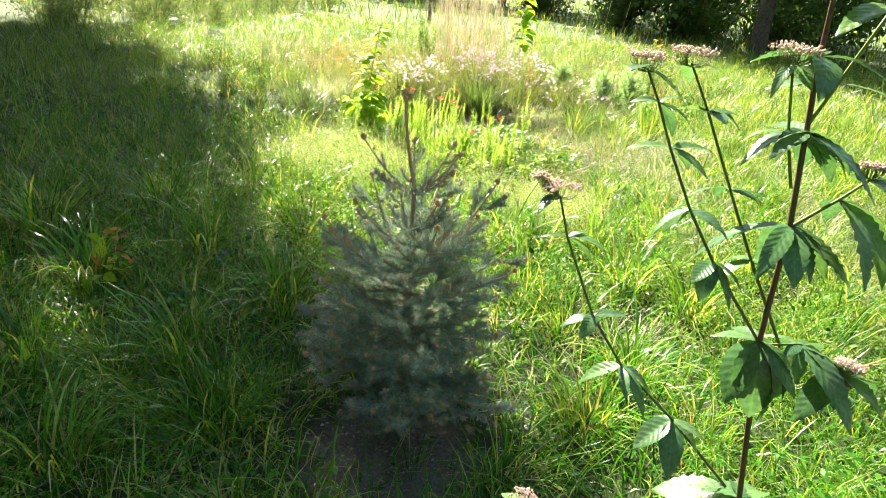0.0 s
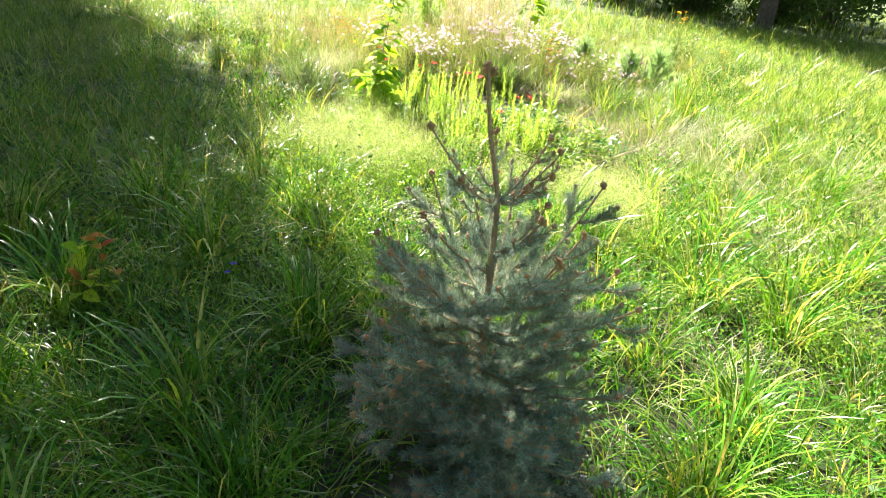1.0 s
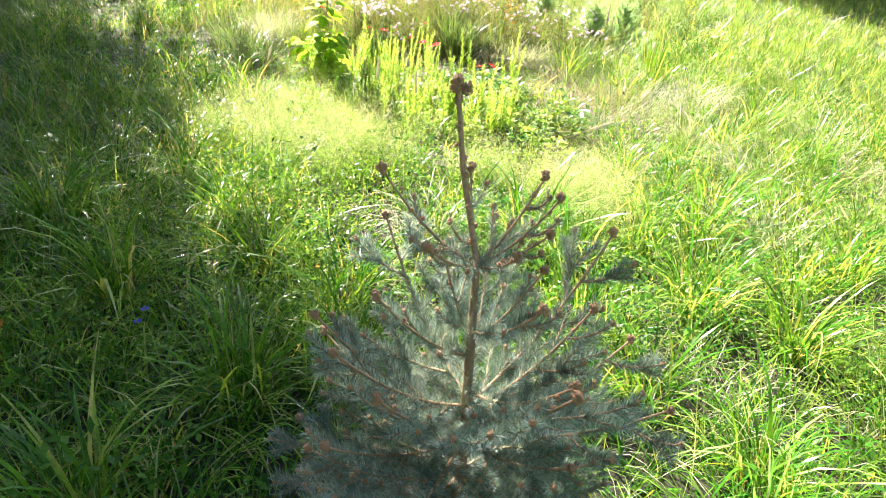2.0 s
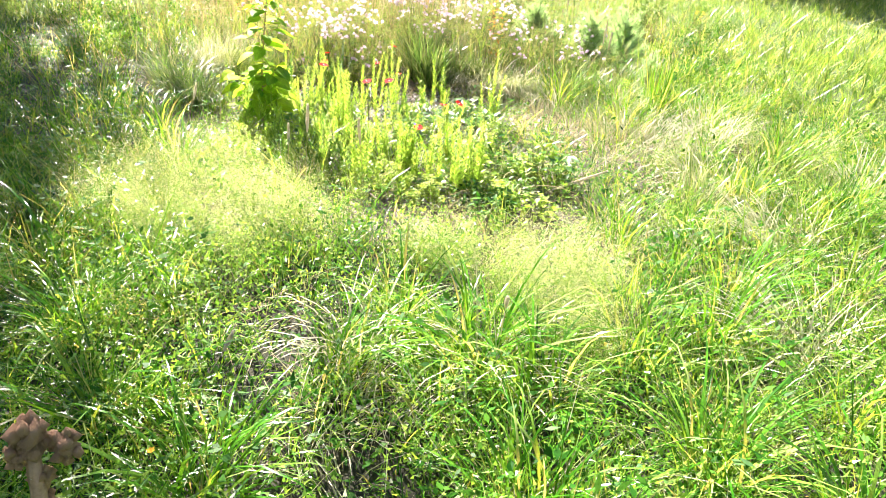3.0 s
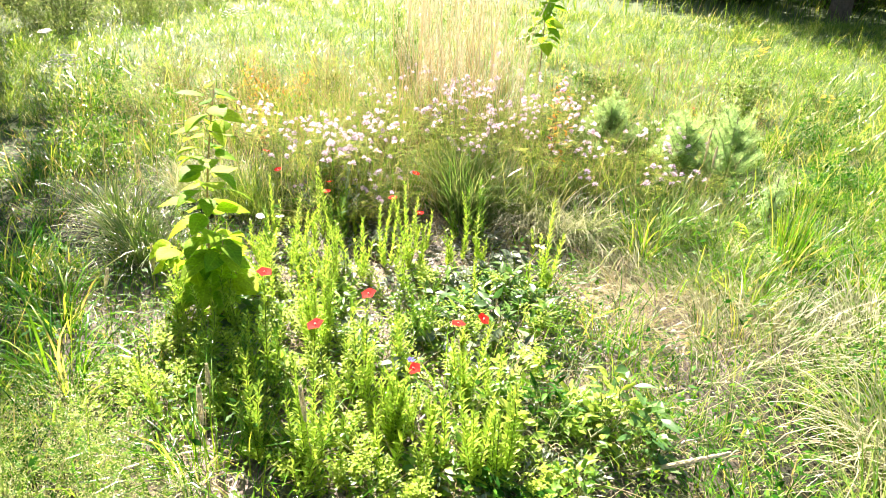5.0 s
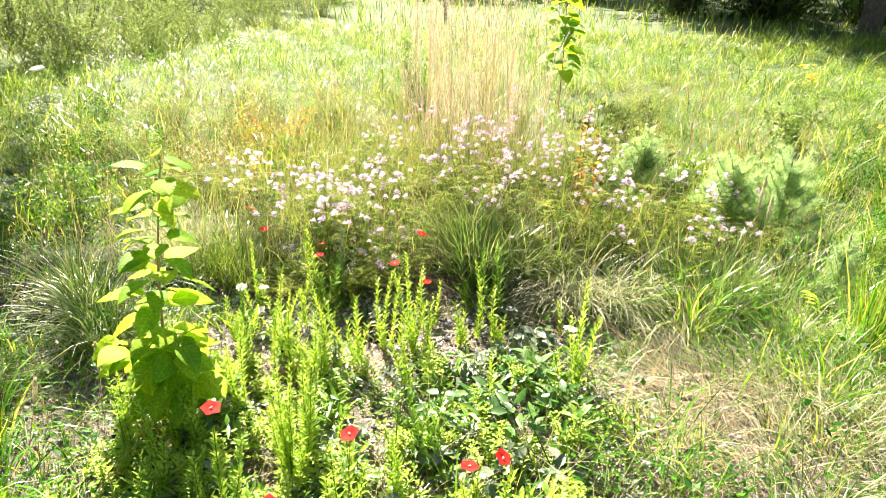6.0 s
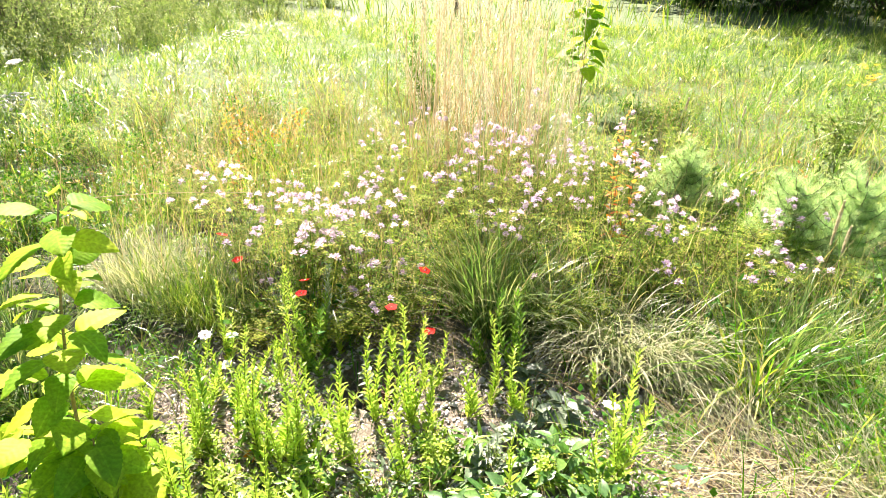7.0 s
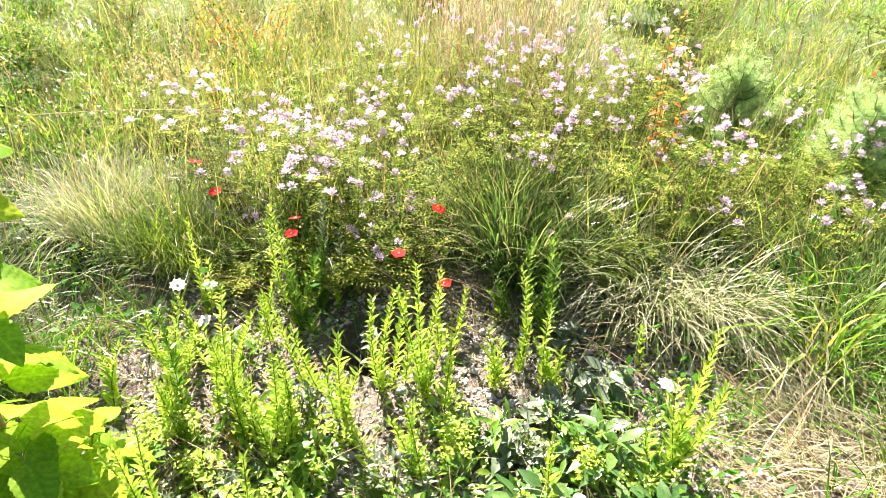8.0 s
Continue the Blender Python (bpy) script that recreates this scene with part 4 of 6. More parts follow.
def agrimony():
    bx, by = 0.44, 0.86
    bz = float(ground_z(bx, by))
    t = thing("hemp_agrimony", bx, by, "tall hemp agrimony with red-brown stem and dusty pink flower heads", "wildflower", z=bz)
    o = np.array([bx, by, bz])

    def stem(name, pts, r0, r1, material, label=""):
        p = np.array(pts, float) - o
        g = Geo()
        tube(g, np.concatenate([arc(p[i], p[i + 1], (0, 0, 0), 4)[:-1] for i in range(len(p) - 1)] + [p[-1:]]), r0, r1, 7)
        part(name, g, material, t, label)
        return p

    main = stem("main_stem", [(0.44, 0.86, bz - 0.03), (0.425, 0.855, 0.2), (0.409, 0.85, 0.371), (0.368, 0.85, 0.61), (0.36, 0.85, 0.758), (0.346, 0.85, 0.861), (0.336, 0.85, 0.937), (0.325, 0.85, 1.08)], 0.0042, 0.0024, REDSTEM, "red-brown upright stem")
    left = stem("side_stem", [(0.365, 0.85, 0.611), (0.285, 0.845, 0.708), (0.245, 0.845, 0.766), (0.208, 0.845, 0.832), (0.186, 0.845, 0.877), (0.167, 0.845, 0.91)], 0.0019, 0.0012, DUSKSTEM)
    back = stem("side_stem", [(0.40, 0.86, 0.60), (0.345, 0.88, 0.70), (0.302, 0.89, 0.781), (0.255, 0.89, 0.866), (0.225, 0.89, 0.915)], 0.002, 0.0012, DUSKSTEM)
    low = stem("side_stem", [(0.43, 0.89, 0.33), (0.315, 0.9, 0.448), (0.23, 0.9, 0.525), (0.179, 0.9, 0.595), (0.129, 0.9, 0.699), (0.112, 0.9, 0.75)], 0.0022, 0.0013, DUSKSTEM)
    head = stem("side_stem", [(0.348, 0.85, 0.80), (0.325, 0.845, 0.86), (0.309, 0.845, 0.93)], 0.0019, 0.0012, STEM)
    right = stem("side_stem", [(0.345, 0.85, 0.87), (0.362, 0.85, 0.912), (0.392, 0.85, 0.99)], 0.0026, 0.0016, STEM)
    right2 = stem("side_stem", [(0.375, 0.85, 0.605), (0.43, 0.87, 0.60), (0.49, 0.87, 0.565)], 0.0019, 0.0012, STEM)
    right3 = stem("side_stem", [(0.36, 0.85, 0.755), (0.41, 0.86, 0.79), (0.435, 0.86, 0.815)], 0.0022, 0.0014, STEM)
    front = stem("side_stem", [(0.41, 0.85, 0.30), (0.25, 0.80, 0.33), (0.106, 0.78, 0.385)], 0.0022, 0.0014, STEM)
    for p, r in ((left, 0.026), (back, 0.022), (low, 0.024), (head, 0.028), (right, 0.02), (front, 0.018)):
        corymb(t, p[-1] + np.array([0, 0, 0.008]), r, p[-1] - np.array([0, 0, 0.004]))
    for dx, dz in ((0.0, 0.0), (0.02, -0.006), (0.008, -0.03)):
        corymb(t, right2[-1] + np.array([dx, 0.01 * dz, 0.01 + dz]), 0.010, right2[-1])
    corymb(t, right3[-1] + np.array([0, 0, 0.01]), 0.012, right3[-1])
    corymb(t, low[-1] + np.array([-0.025, 0.01, 0.014]), 0.008, low[-1])
    up = np.array([0, 0, 1.0])
    # leaf pairs and whorls: at, heading, slope, length, width
    spots = [(main, 3, (200, 255, 340, 20), -50, 0.10, 0.042), (main, 2, (190, 330, 80), -50, 0.11, 0.042), (main, 1, (150, 20, 270), -10, 0.12, 0.045),
             (main, 4, (350, 175), -18, 0.10, 0.026), (main, 5, (10, 190, 100), -5, 0.075, 0.020), (main, 6, (340, 160), 12, 0.07, 0.022), (main, 7, (20, 200, 110, 290), 5, 0.085, 0.03), (main, 6, (70, 250), 0, 0.07, 0.024), (main, 4, (80, 260), -20, 0.08, 0.026), (right3, 1, (330, 60), -15, 0.08, 0.024), (front, 1, (200, 300), -10, 0.06, 0.02), (low, 0, (210, 330, 90), -10, 0.09, 0.035),
             (left, 1, (320, 250), -45, 0.055, 0.02), (left, 2, (200, 10), -12, 0.055, 0.015), (left, 3, (185, 355), 8, 0.042, 0.012), (left, 4, (200, 20), 15, 0.03, 0.008),
             (back, 1, (190, 0), -15, 0.05, 0.016), (back, 2, (180, 350), 5, 0.045, 0.013), (back, 3, (170, 10), 12, 0.035, 0.010),
             (low, 1, (200, 340, 270), -25, 0.075, 0.026), (low, 2, (180, 0, 300), -15, 0.065, 0.020), (low, 3, (10, 190), 5, 0.05, 0.012), (low, 4, (200, 20), 25, 0.03, 0.007),
             (head, 1, (170, 0), 10, 0.05, 0.014), (right, 1, (0, 170), 5, 0.06, 0.02), (right2, 1, (330, 240), -30, 0.07, 0.024), (right, 2, (350, 40, 200), 0, 0.075, 0.026), (main, 7, (340, 60, 240), -10, 0.10, 0.034), (main, 5, (330, 50), -15, 0.09, 0.028), (right3, 2, (10, 300), 0, 0.06, 0.02)]
    for line in (left, back, low, head, front, right2, main):
        for i in range(1, len(line)):
            for _ in range(2):
                spots.append((line, i, (rng.uniform(0, 360),), rng.uniform(-30, 15), rng.uniform(0.035, 0.06), rng.uniform(0.01, 0.02)))
    spots += [(main, 2, (20, 120, 300), -30, 0.11, 0.04), (right2, 1, (300, 20, 60), -20, 0.10, 0.04), (right2, 2, (330, 40, 200), -25, 0.09, 0.036), (main, 5, (345, 20), -20, 0.08, 0.024), (main, 4, (335, 15), -30, 0.09, 0.028), (right3, 1, (0, 280), -25, 0.11, 0.034), (low, 0, (30, 150, 260), -5, 0.11, 0.045)]
    for i in (2, 3, 4):
        spots.append((main, i, tuple(rng.uniform(0, 360, 3)), -15, 0.075, 0.022))
    for line, i, headings, slope, ln, wd in spots:
        for a in headings:
            a = radians(a + rng.normal(0, 8))
            w = np.array([math.cos(a), math.sin(a), math.tan(radians(slope + rng.normal(0, 6)))])
            ovate_leaf(t, line[i], w, up + rng.normal(0, 0.2, 3), 1.05 * ln * rng.uniform(0.85, 1.15), 1.15 * wd * rng.uniform(0.85, 1.15), EUPLEAF, rng.uniform(0.2, 0.5), rng.uniform(0.1, 0.4), 0.42)


rng = np.random.default_rng(25)
agrimony()


# ---- broad-leaved saplings ----
def sapling(x, y, height, n, leaf, label, lean, shoots=0, clear=0.04):
    """A young tree: a thin upright stem, a few side shoots low down, and stalked leaves all the way up."""
    t = thing("broadleaf_sapling", x, y, label, "sapling", "broad-leaved saplings")
    main = arc((0, 0, -0.03), (lean[0], lean[1], height), (rng.normal(0, 0.01), rng.normal(0, 0.01), 0), 33)
    part("stem", tube(Geo(), main, 0.0055, 0.0018, 7), TWIG, t)
    lines = [(main, n, clear)]
    for k in range(shoots):
        q = main[4 + 3 * k]
        a = 0.6 + k * 2.5
        e = q + np.array([math.cos(a) * 0.10, math.sin(a) * 0.10, 0.16 - 0.02 * k])
        side = arc(q, e, (0.02 * math.cos(a), 0.02 * math.sin(a), 0), 33)
        part("side_shoot", tube(Geo(), side, 0.003, 0.0014, 6), TWIG, t)
        lines.append((side, max(6, n // 5), 0.2))
    for line, count, low in lines:
        for i in range(count):
            s = low + (1 - low) * (i + 0.7) / count
            q = line[min(32, int(round(s * 32)))]
            a = i * 2.4 + rng.normal(0, 0.3)
            size = leaf * (1.12 - 0.35 * s) * rng.uniform(0.72, 1.15) * (0.6 if s > 0.97 else 1)
            out = np.array([math.cos(a), math.sin(a), 0.55 + rng.normal(0, 0.15)])
            b = q + unit(out) * size * rng.uniform(0.25, 0.4)
            w = np.array([math.cos(a), math.sin(a), -0.10 + 0.35 * (s - 0.5) + rng.normal(0, 0.2)])
            lf = ovate_leaf(t, b, w, np.array([0.0, 0.0, 1.0]) + rng.normal(0, 0.28, 3), size, size * rng.uniform(0.58, 0.72), SAPLEAF, rng.uniform(0.12, 0.42), rng.uniform(0.05, 0.35))
            part("leaf_stalk", tube(Geo(), arc(q, b, (0, 0, 0.004), 4), 0.0012, 0.0008, 4), STEM, lf)


rng = np.random.default_rng(26)
sapling(-0.66, 4.76, 0.82, 70, 0.112, "young sapling with large glowing yellow-green veined leaves", (0.09, -0.04), 3)
rng = np.random.default_rng(27)
sapling(0.74, 8.95, 1.14, 52, 0.17, "young sapling with broad green leaves behind the flowers", (-0.02, 0.02), 0, 0.3)


# ---- flax and other flowers of the bed ----
def flax_flower_mesh():
    g = Geo()
    a = np.arange(5) * 2 * math.pi / 5
    w = np.stack([np.cos(a), np.sin(a), np.full(5, 0.35)], 1)
    leaves(g, np.zeros((5, 3)), w, np.tile([[0, 0, 1.0]], (5, 1)), 0.019, 0.021, 4, 0.15, 0.1, 0.55)
    return g.mesh("petals", REDPETAL)


def white_flower_mesh():
    g = Geo()
    a = np.arange(9) * 2 * math.pi / 9
    w = np.stack([np.cos(a), np.sin(a), np.full(9, 0.12)], 1)
    leaves(g, np.zeros((9, 3)), w, np.tile([[0, 0, 1.0]], (9, 1)), 0.017, 0.013, 3, 0.1, 0.1, 0.5)
    return g.mesh("petals", WHITEPETAL)


def centre_mesh():
    g = Geo()
    grains(g, rng.normal(0, 0.0013, (14, 3)) + np.array([0, 0, 0.003]), 0.0012, (1, 1, 1.2), 0.2)
    return g.mesh("flower_centre", SEEDHEAD)


RED_FLOWER, WHITE_FLOWER, CENTRE = flax_flower_mesh(), white_flower_mesh(), centre_mesh()


def flower_at(parent, mesh, p, tilt, scale=1.0):
    f = part("flower", mesh, None, parent)
    f.matrix_local = Matrix.LocRotScale(Vector(p), Euler((tilt[0], tilt[1], rng.uniform(0, 6.28))), (scale,) * 3)
    c = part("flower_centre", CENTRE, None, f)
    return f


def leafy_spire(gs, gl, p, q, bow, leaf_len, leaf_w, per_metre, rise=1.3, r=0.0014):
    """An upright stem clothed with narrow leaves."""
    pts = arc(p, q, bow, 9)
    tube(gs, pts, r, r * 0.6, 5)
    ln = np.linalg.norm(np.asarray(q) - np.asarray(p))
    n = max(6, int(ln * per_metre))
    s = np.linspace(0.06, 0.99, n) * 8
    i = np.minimum(7, s.astype(int))
    base = pts[i] + (pts[i + 1] - pts[i]) * (s - i)[:, None]
    a = np.arange(n) * 2.4 + rng.normal(0, 0.3, n)
    w = np.stack([np.cos(a), np.sin(a), rise + rng.normal(0, 0.45, n)], 1)
    size = leaf_len * (1.1 - 0.55 * (s / 8)) * rng.uniform(0.75, 1.2, n)
    leaves(gl, base, w, np.stack([-np.cos(a), -np.sin(a), np.full(n, 1.2)], 1), size, leaf_w * size / leaf_len, 3, 0.12, 0.25)


def flax(x, y, tips, label, material=FLAXLEAF, leaf_len=0.026, red=(), white=(), per_metre=250):
    t = thing("flax_plant", x, y, label, "wildflower", "flowers of the bed")
    z0 = t.location[2]
    for tx, tz in tips:
        gs, gl = Geo(), Geo()
        p = np.array([rng.normal(0, 0.012), rng.normal(0, 0.012), -0.01])
        leafy_spire(gs, gl, p, np.array([tx - x, rng.normal(0, 0.015), tz - z0]), rng.normal(0, 0.008, 3), leaf_len * 1.2, 0.0105, per_metre * rng.uniform(0.75, 1.1), rng.uniform(1.2, 1.9))
        part("foliage", gl, material, part("stem", gs, STEM, t), kind="stuff")
    for fx, fy, fz in (*red, *white):
        gs = Geo()
        e = np.array([fx - x, fy - y, fz - z0])
        tube(gs, arc((0, 0, 0), e, rng.normal(0, 0.012, 3), 8), 0.0012, 0.0007, 4)
        part("flower_stalk", gs, STEM, t)
    for fx, fy, fz in red:
        flower_at(t, RED_FLOWER, (fx - x, fy - y, fz - z0), (rng.uniform(-0.2, 0.5), rng.uniform(-0.4, 0.4)), 1.1)
    for fx, fy, fz in white:
        flower_at(t, WHITE_FLOWER, (fx - x, fy - y, fz - z0), (rng.uniform(-0.1, 0.3), rng.uniform(-0.25, 0.25)), rng.uniform(1.15, 1.45))
    return t


GREEN_FLAX = "slender leafy green flax stems in the flower bed"
RED_FLAX = "slender leafy flax with a bright red five-petalled flower"
rng = np.random.default_rng(28)
flax(-0.33, 5.48, [(-0.33, 0.15), (-0.30, 0.06)], GREEN_FLAX, GREYHERB, 0.03)
flax(-0.19, 5.06, [(-0.19, 0.11), (-0.15, 0.02), (-0.23, 0.0)], GREEN_FLAX, leaf_len=0.034)
flax(-0.03, 5.15, [(-0.05, 0.22), (-0.09, 0.16), (0.0, 0.13), (0.02, 0.05)], RED_FLAX, red=[(-0.135, 5.46, 0.028)])
flax(0.02, 5.30, [(-0.01, 0.10), (0.05, 0.04)], RED_FLAX, red=[(-0.047, 5.56, 0.111), (-0.01, 5.4, -0.01)])
flax(0.18, 5.25, [(0.17, 0.15), (0.20, 0.02)], GREEN_FLAX)
flax(0.26, 5.20, [(0.24, 0.09)], GREEN_FLAX)
flax(0.51, 5.0, [(0.50, 0.25), (0.47, 0.1), (0.55, 0.12), (0.44, 0.0)], "leafy flax with a round white flower beside dry grass", leaf_len=0.034, white=[(0.48, 5.08, 0.025)])
flax(0.47, 5.27, [(0.46, 0.0)], GREEN_FLAX)
flax(-0.46, 5.09, [(-0.43, 0.18), (-0.48, 0.08), (-0.38, 0.10), (-0.52, 0.0)], RED_FLAX, red=[(-0.448, 5.55, 0.001), (-0.435, 5.56, 0.045)])
flax(-0.65, 5.38, [(-0.65, 0.13), (-0.61, 0.02)], RED_FLAX, red=[(-0.754, 5.68, 0.13), (-0.70, 5.66, 0.05)])
flax(-0.64, 5.16, [(-0.66, 0.02), (-0.59, 0.04), (-0.62, -0.04), (-0.56, -0.05), (-0.70, -0.05)], "leafy green clump with round white flowers", leaf_len=0.03, white=[(-0.69, 5.35, -0.05), (-0.61, 5.36, -0.05), (-0.60, 5.28, -0.10)])
flax(-0.34, 5.0, [(-0.31, 0.08), (-0.36, 0.02), (-0.28, 0.0), (-0.40, -0.02)], GREEN_FLAX, leaf_len=0.034)
flax(-0.72, 5.05, [(-0.68, 0.0), (-0.74, -0.04)], GREEN_FLAX, leaf_len=0.036)
flax(0.08, 4.18, [(0.05, 0.06), (0.11, 0.02), (0.0, 0.08)], RED_FLAX, red=[(0.09, 4.20, 0.075)])
flax(-0.06, 4.30, [(-0.09, 0.16), (-0.02, 0.12), (-0.05, 0.2)], RED_FLAX, red=[(-0.038, 4.282, 0.237)])
flax(-0.14, 4.06, [(-0.13, 0.22), (-0.18, 0.16), (-0.08, 0.12), (-0.20, 0.08)], RED_FLAX, red=[(-0.116, 4.043, 0.291)])
flax(-0.33, 4.29, [(-0.31, 0.22), (-0.36, 0.16), (-0.27, 0.12)], RED_FLAX, red=[(-0.302, 4.267, 0.287)])
flax(0.20, 4.35, [(0.18, 0.07), (0.24, 0.05)], RED_FLAX, red=[(0.196, 4.325, 0.138), (0.263, 4.358, 0.139)])
flax(-0.25, 4.54, [(-0.27, 0.26), (-0.24, 0.2), (-0.20, 0.13), (-0.30, 0.16)], GREEN_FLAX)
flax(-0.22, 4.60, [(-0.19, 0.14), (-0.23, 0.18)], GREEN_FLAX)
flax(-0.47, 4.74, [(-0.48, 0.11), (-0.44, 0.15), (-0.52, 0.08)], GREEN_FLAX)
flax(-0.28, 5.13, [(-0.36, 0.11), (-0.31, 0.06)], GREEN_FLAX)
flax(-0.40, 4.98, [(-0.38, 0.15), (-0.43, 0.1)], GREEN_FLAX)
CLUMPS = [(-0.30, 4.10), (-0.12, 4.05), (0.02, 4.12), (0.15, 4.05), (-0.42, 4.32), (-0.05, 4.42), (0.24, 4.30), (-0.25, 4.62), (0.05, 4.60), (-0.55, 4.45), (0.34, 4.12), (-0.60, 4.62)]
for i in range(80):
    cx, cy = CLUMPS[i % 12]
    fx, fy = cx + rng.normal(0, 0.06), cy + rng.normal(0, 0.07)
    h = rng.choice([0.10, 0.16, 0.22, 0.28]) * rng.uniform(0.8, 1.2)
    flax(fx, fy, [(fx + rng.normal(0, 0.03), -0.15 + h * rng.uniform(0.7, 1.1)) for _ in range(rng.integers(1, 4))], GREEN_FLAX, FLAXLEAF if i % 4 else HERB, rng.uniform(0.024, 0.034))

for i in range(34):
    fx, fy = rng.uniform(-0.66, 0.3), rng.uniform(4.85, 5.48)
    if math.hypot(fx + 0.19, fy - 5.31) < 0.15:
        continue
    h = rng.choice([0.06, 0.12, 0.18, 0.25]) * rng.uniform(0.8, 1.2)
    flax(fx, fy, [(fx + rng.normal(0, 0.025), -0.15 + h + rng.uniform(0.0, 0.05)) for _ in range(rng.integers(1, 4))], GREEN_FLAX, FLAXLEAF if i % 3 else HERB, rng.uniform(0.022, 0.034))


def spurge(x, y, h, stems):
    """A low spurge: upright stems with small blunt leaves, each topped by a frilly dome of rounded bracts."""
    t = thing("spurge", x, y, "lime-green spurge with frilly domed tops on bare earth", "weed", "spurges of the bed")
    gl = Geo()
    for k in range(stems):
        a, r = rng.uniform(0, 6.28), rng.uniform(0.1, 0.5) * h
        q = np.array([r * math.cos(a), r * math.sin(a), h * rng.uniform(0.6, 1.05)])
        pts = arc((q[0] * 0.2, q[1] * 0.2, -0.005), q, (0, 0, 0.1 * h), 6)
        part("stem", tube(Geo(), pts, 0.0014, 0.001, 5), STEM, t)
        n = int(130 * h) + 5
        sp = np.linspace(0.15, 0.92, n) * 5
        i = np.minimum(4, sp.astype(int))
        base = pts[i] + (pts[i + 1] - pts[i]) * (sp - i)[:, None]
        b = np.arange(n) * 2.4 + rng.normal(0, 0.3, n)
        w = np.stack([np.cos(b), np.sin(b), rng.normal(0.35, 0.3, n)], 1)
        leaves(gl, base, w, np.array([[0, 0, 1.0]]) + rng.normal(0, 0.2, (n, 3)), rng.uniform(0.014, 0.022, n), rng.uniform(0.008, 0.011, n), 2, 0.2, 0.2, 0.5)
        m = 20
        b, e = np.arange(m) * 2.4, np.sqrt((np.arange(m) + 0.5) / m)
        wide = 0.016 * rng.uniform(0.7, 1.3)
        dome = q + np.stack([wide * e * np.cos(b), wide * e * np.sin(b), 0.010 - 0.55 * wide * e ** 2 + rng.normal(0, 0.003, m)], 1)
        w = np.stack([np.cos(b), np.sin(b), rng.normal(0.3, 0.35, m)], 1)
        leaves(gl, dome, w, np.array([[0, 0, 1.0]]) + rng.normal(0, 0.35, (m, 3)), rng.uniform(0.007, 0.011, m), rng.uniform(0.006, 0.010, m), 2, 0.15, 0.25, 0.6)
    part("foliage", gl, SPURGE, t, kind="stuff")


rng = np.random.default_rng(51)
for i in range(80):
    x = rng.uniform(-0.74, 0.48)
    front = 3.98 - 0.3 * max(0, x + 0.2) + (0.25 if x < -0.35 else 0)
    y = front + (5.0 - front) * rng.uniform() ** 1.5
    spurge(x, y, rng.uniform(0.06, 0.15), int(rng.integers(3, 6)))


def weed(x, y, radius, height, n, leaf, width, material, label, name="leafy_weed", category="weed"):
    """A low mound of small leaves on short stalks."""
    t = thing(name, x, y, label, category, "low plants of the bed")
    gs, gl = Geo(), Geo()
    a, r = rng.uniform(0, 6.28, n), radius * np.sqrt(rng.uniform(0, 1, n))
    tip = np.stack([r * np.cos(a), r * np.sin(a), height * (1.05 - 0.7 * (r / radius) ** 2) * rng.uniform(0.35, 1.0, n)], 1)
    for q in tip[: min(n, 26)]:
        tube(gs, arc((q[0] * 0.2, q[1] * 0.2, -0.005), q, (0, 0, 0.01), 4), 0.0012, 0.0007, 4)
    w = unit(np.stack([np.cos(a), np.sin(a), rng.uniform(-0.1, 0.8, n)], 1) + rng.normal(0, 0.35, (n, 3)))
    leaves(gl, tip - w * leaf * 0.5, w, np.array([[0, 0, 1.0]]) + rng.normal(0, 0.3, (n, 3)), leaf * rng.uniform(0.7, 1.25, n), width * rng.uniform(0.8, 1.2, n), 3 if leaf > 0.03 else 2, 0.2, 0.25)
    part("stalk_mass", gs, STEM, t, kind="stuff")
    part("foliage", gl, material, t, kind="stuff")


rng = np.random.default_rng(29)
CLOVER = "low bright-green clump of small leaves on bare earth"
for x, y, r, h, m in ((-0.56, 5.0, 0.06, 0.06, HERB), (-0.72, 4.98, 0.05, 0.05, HERB), (-0.45, 4.93, 0.07, 0.06, HERB), (-0.30, 4.90, 0.05, 0.05, HERB), (0.0, 4.93, 0.045, 0.07, HERB), (-0.10, 4.86, 0.06, 0.05, HERB),
                      (0.10, 4.78, 0.08, 0.07, HERB), (-0.05, 4.62, 0.10, 0.08, HERB), (-0.22, 4.42, 0.10, 0.08, HERB), (0.12, 4.35, 0.10, 0.08, HERB), (-0.12, 4.20, 0.09, 0.07, HERB), (0.22, 4.18, 0.09, 0.07, HERB),
                      (0.32, 4.55, 0.09, 0.07, HERB), (-0.55, 4.55, 0.09, 0.08, HERB), (-0.50, 4.28, 0.07, 0.05, HERB), (0.40, 4.12, 0.08, 0.06, HERB), (0.52, 4.62, 0.07, 0.06, HERB), (-0.32, 4.15, 0.07, 0.06, HERB),
                      (0.42, 4.85, 0.07, 0.06, HERB), (-0.25, 4.70, 0.09, 0.07, HERB), (-0.80, 4.55, 0.1, 0.08, HERB)):
    weed(x, y, r, h, int(9000 * r * r) + 40, 0.016, 0.008, m, CLOVER, "clover_clump", "weed")
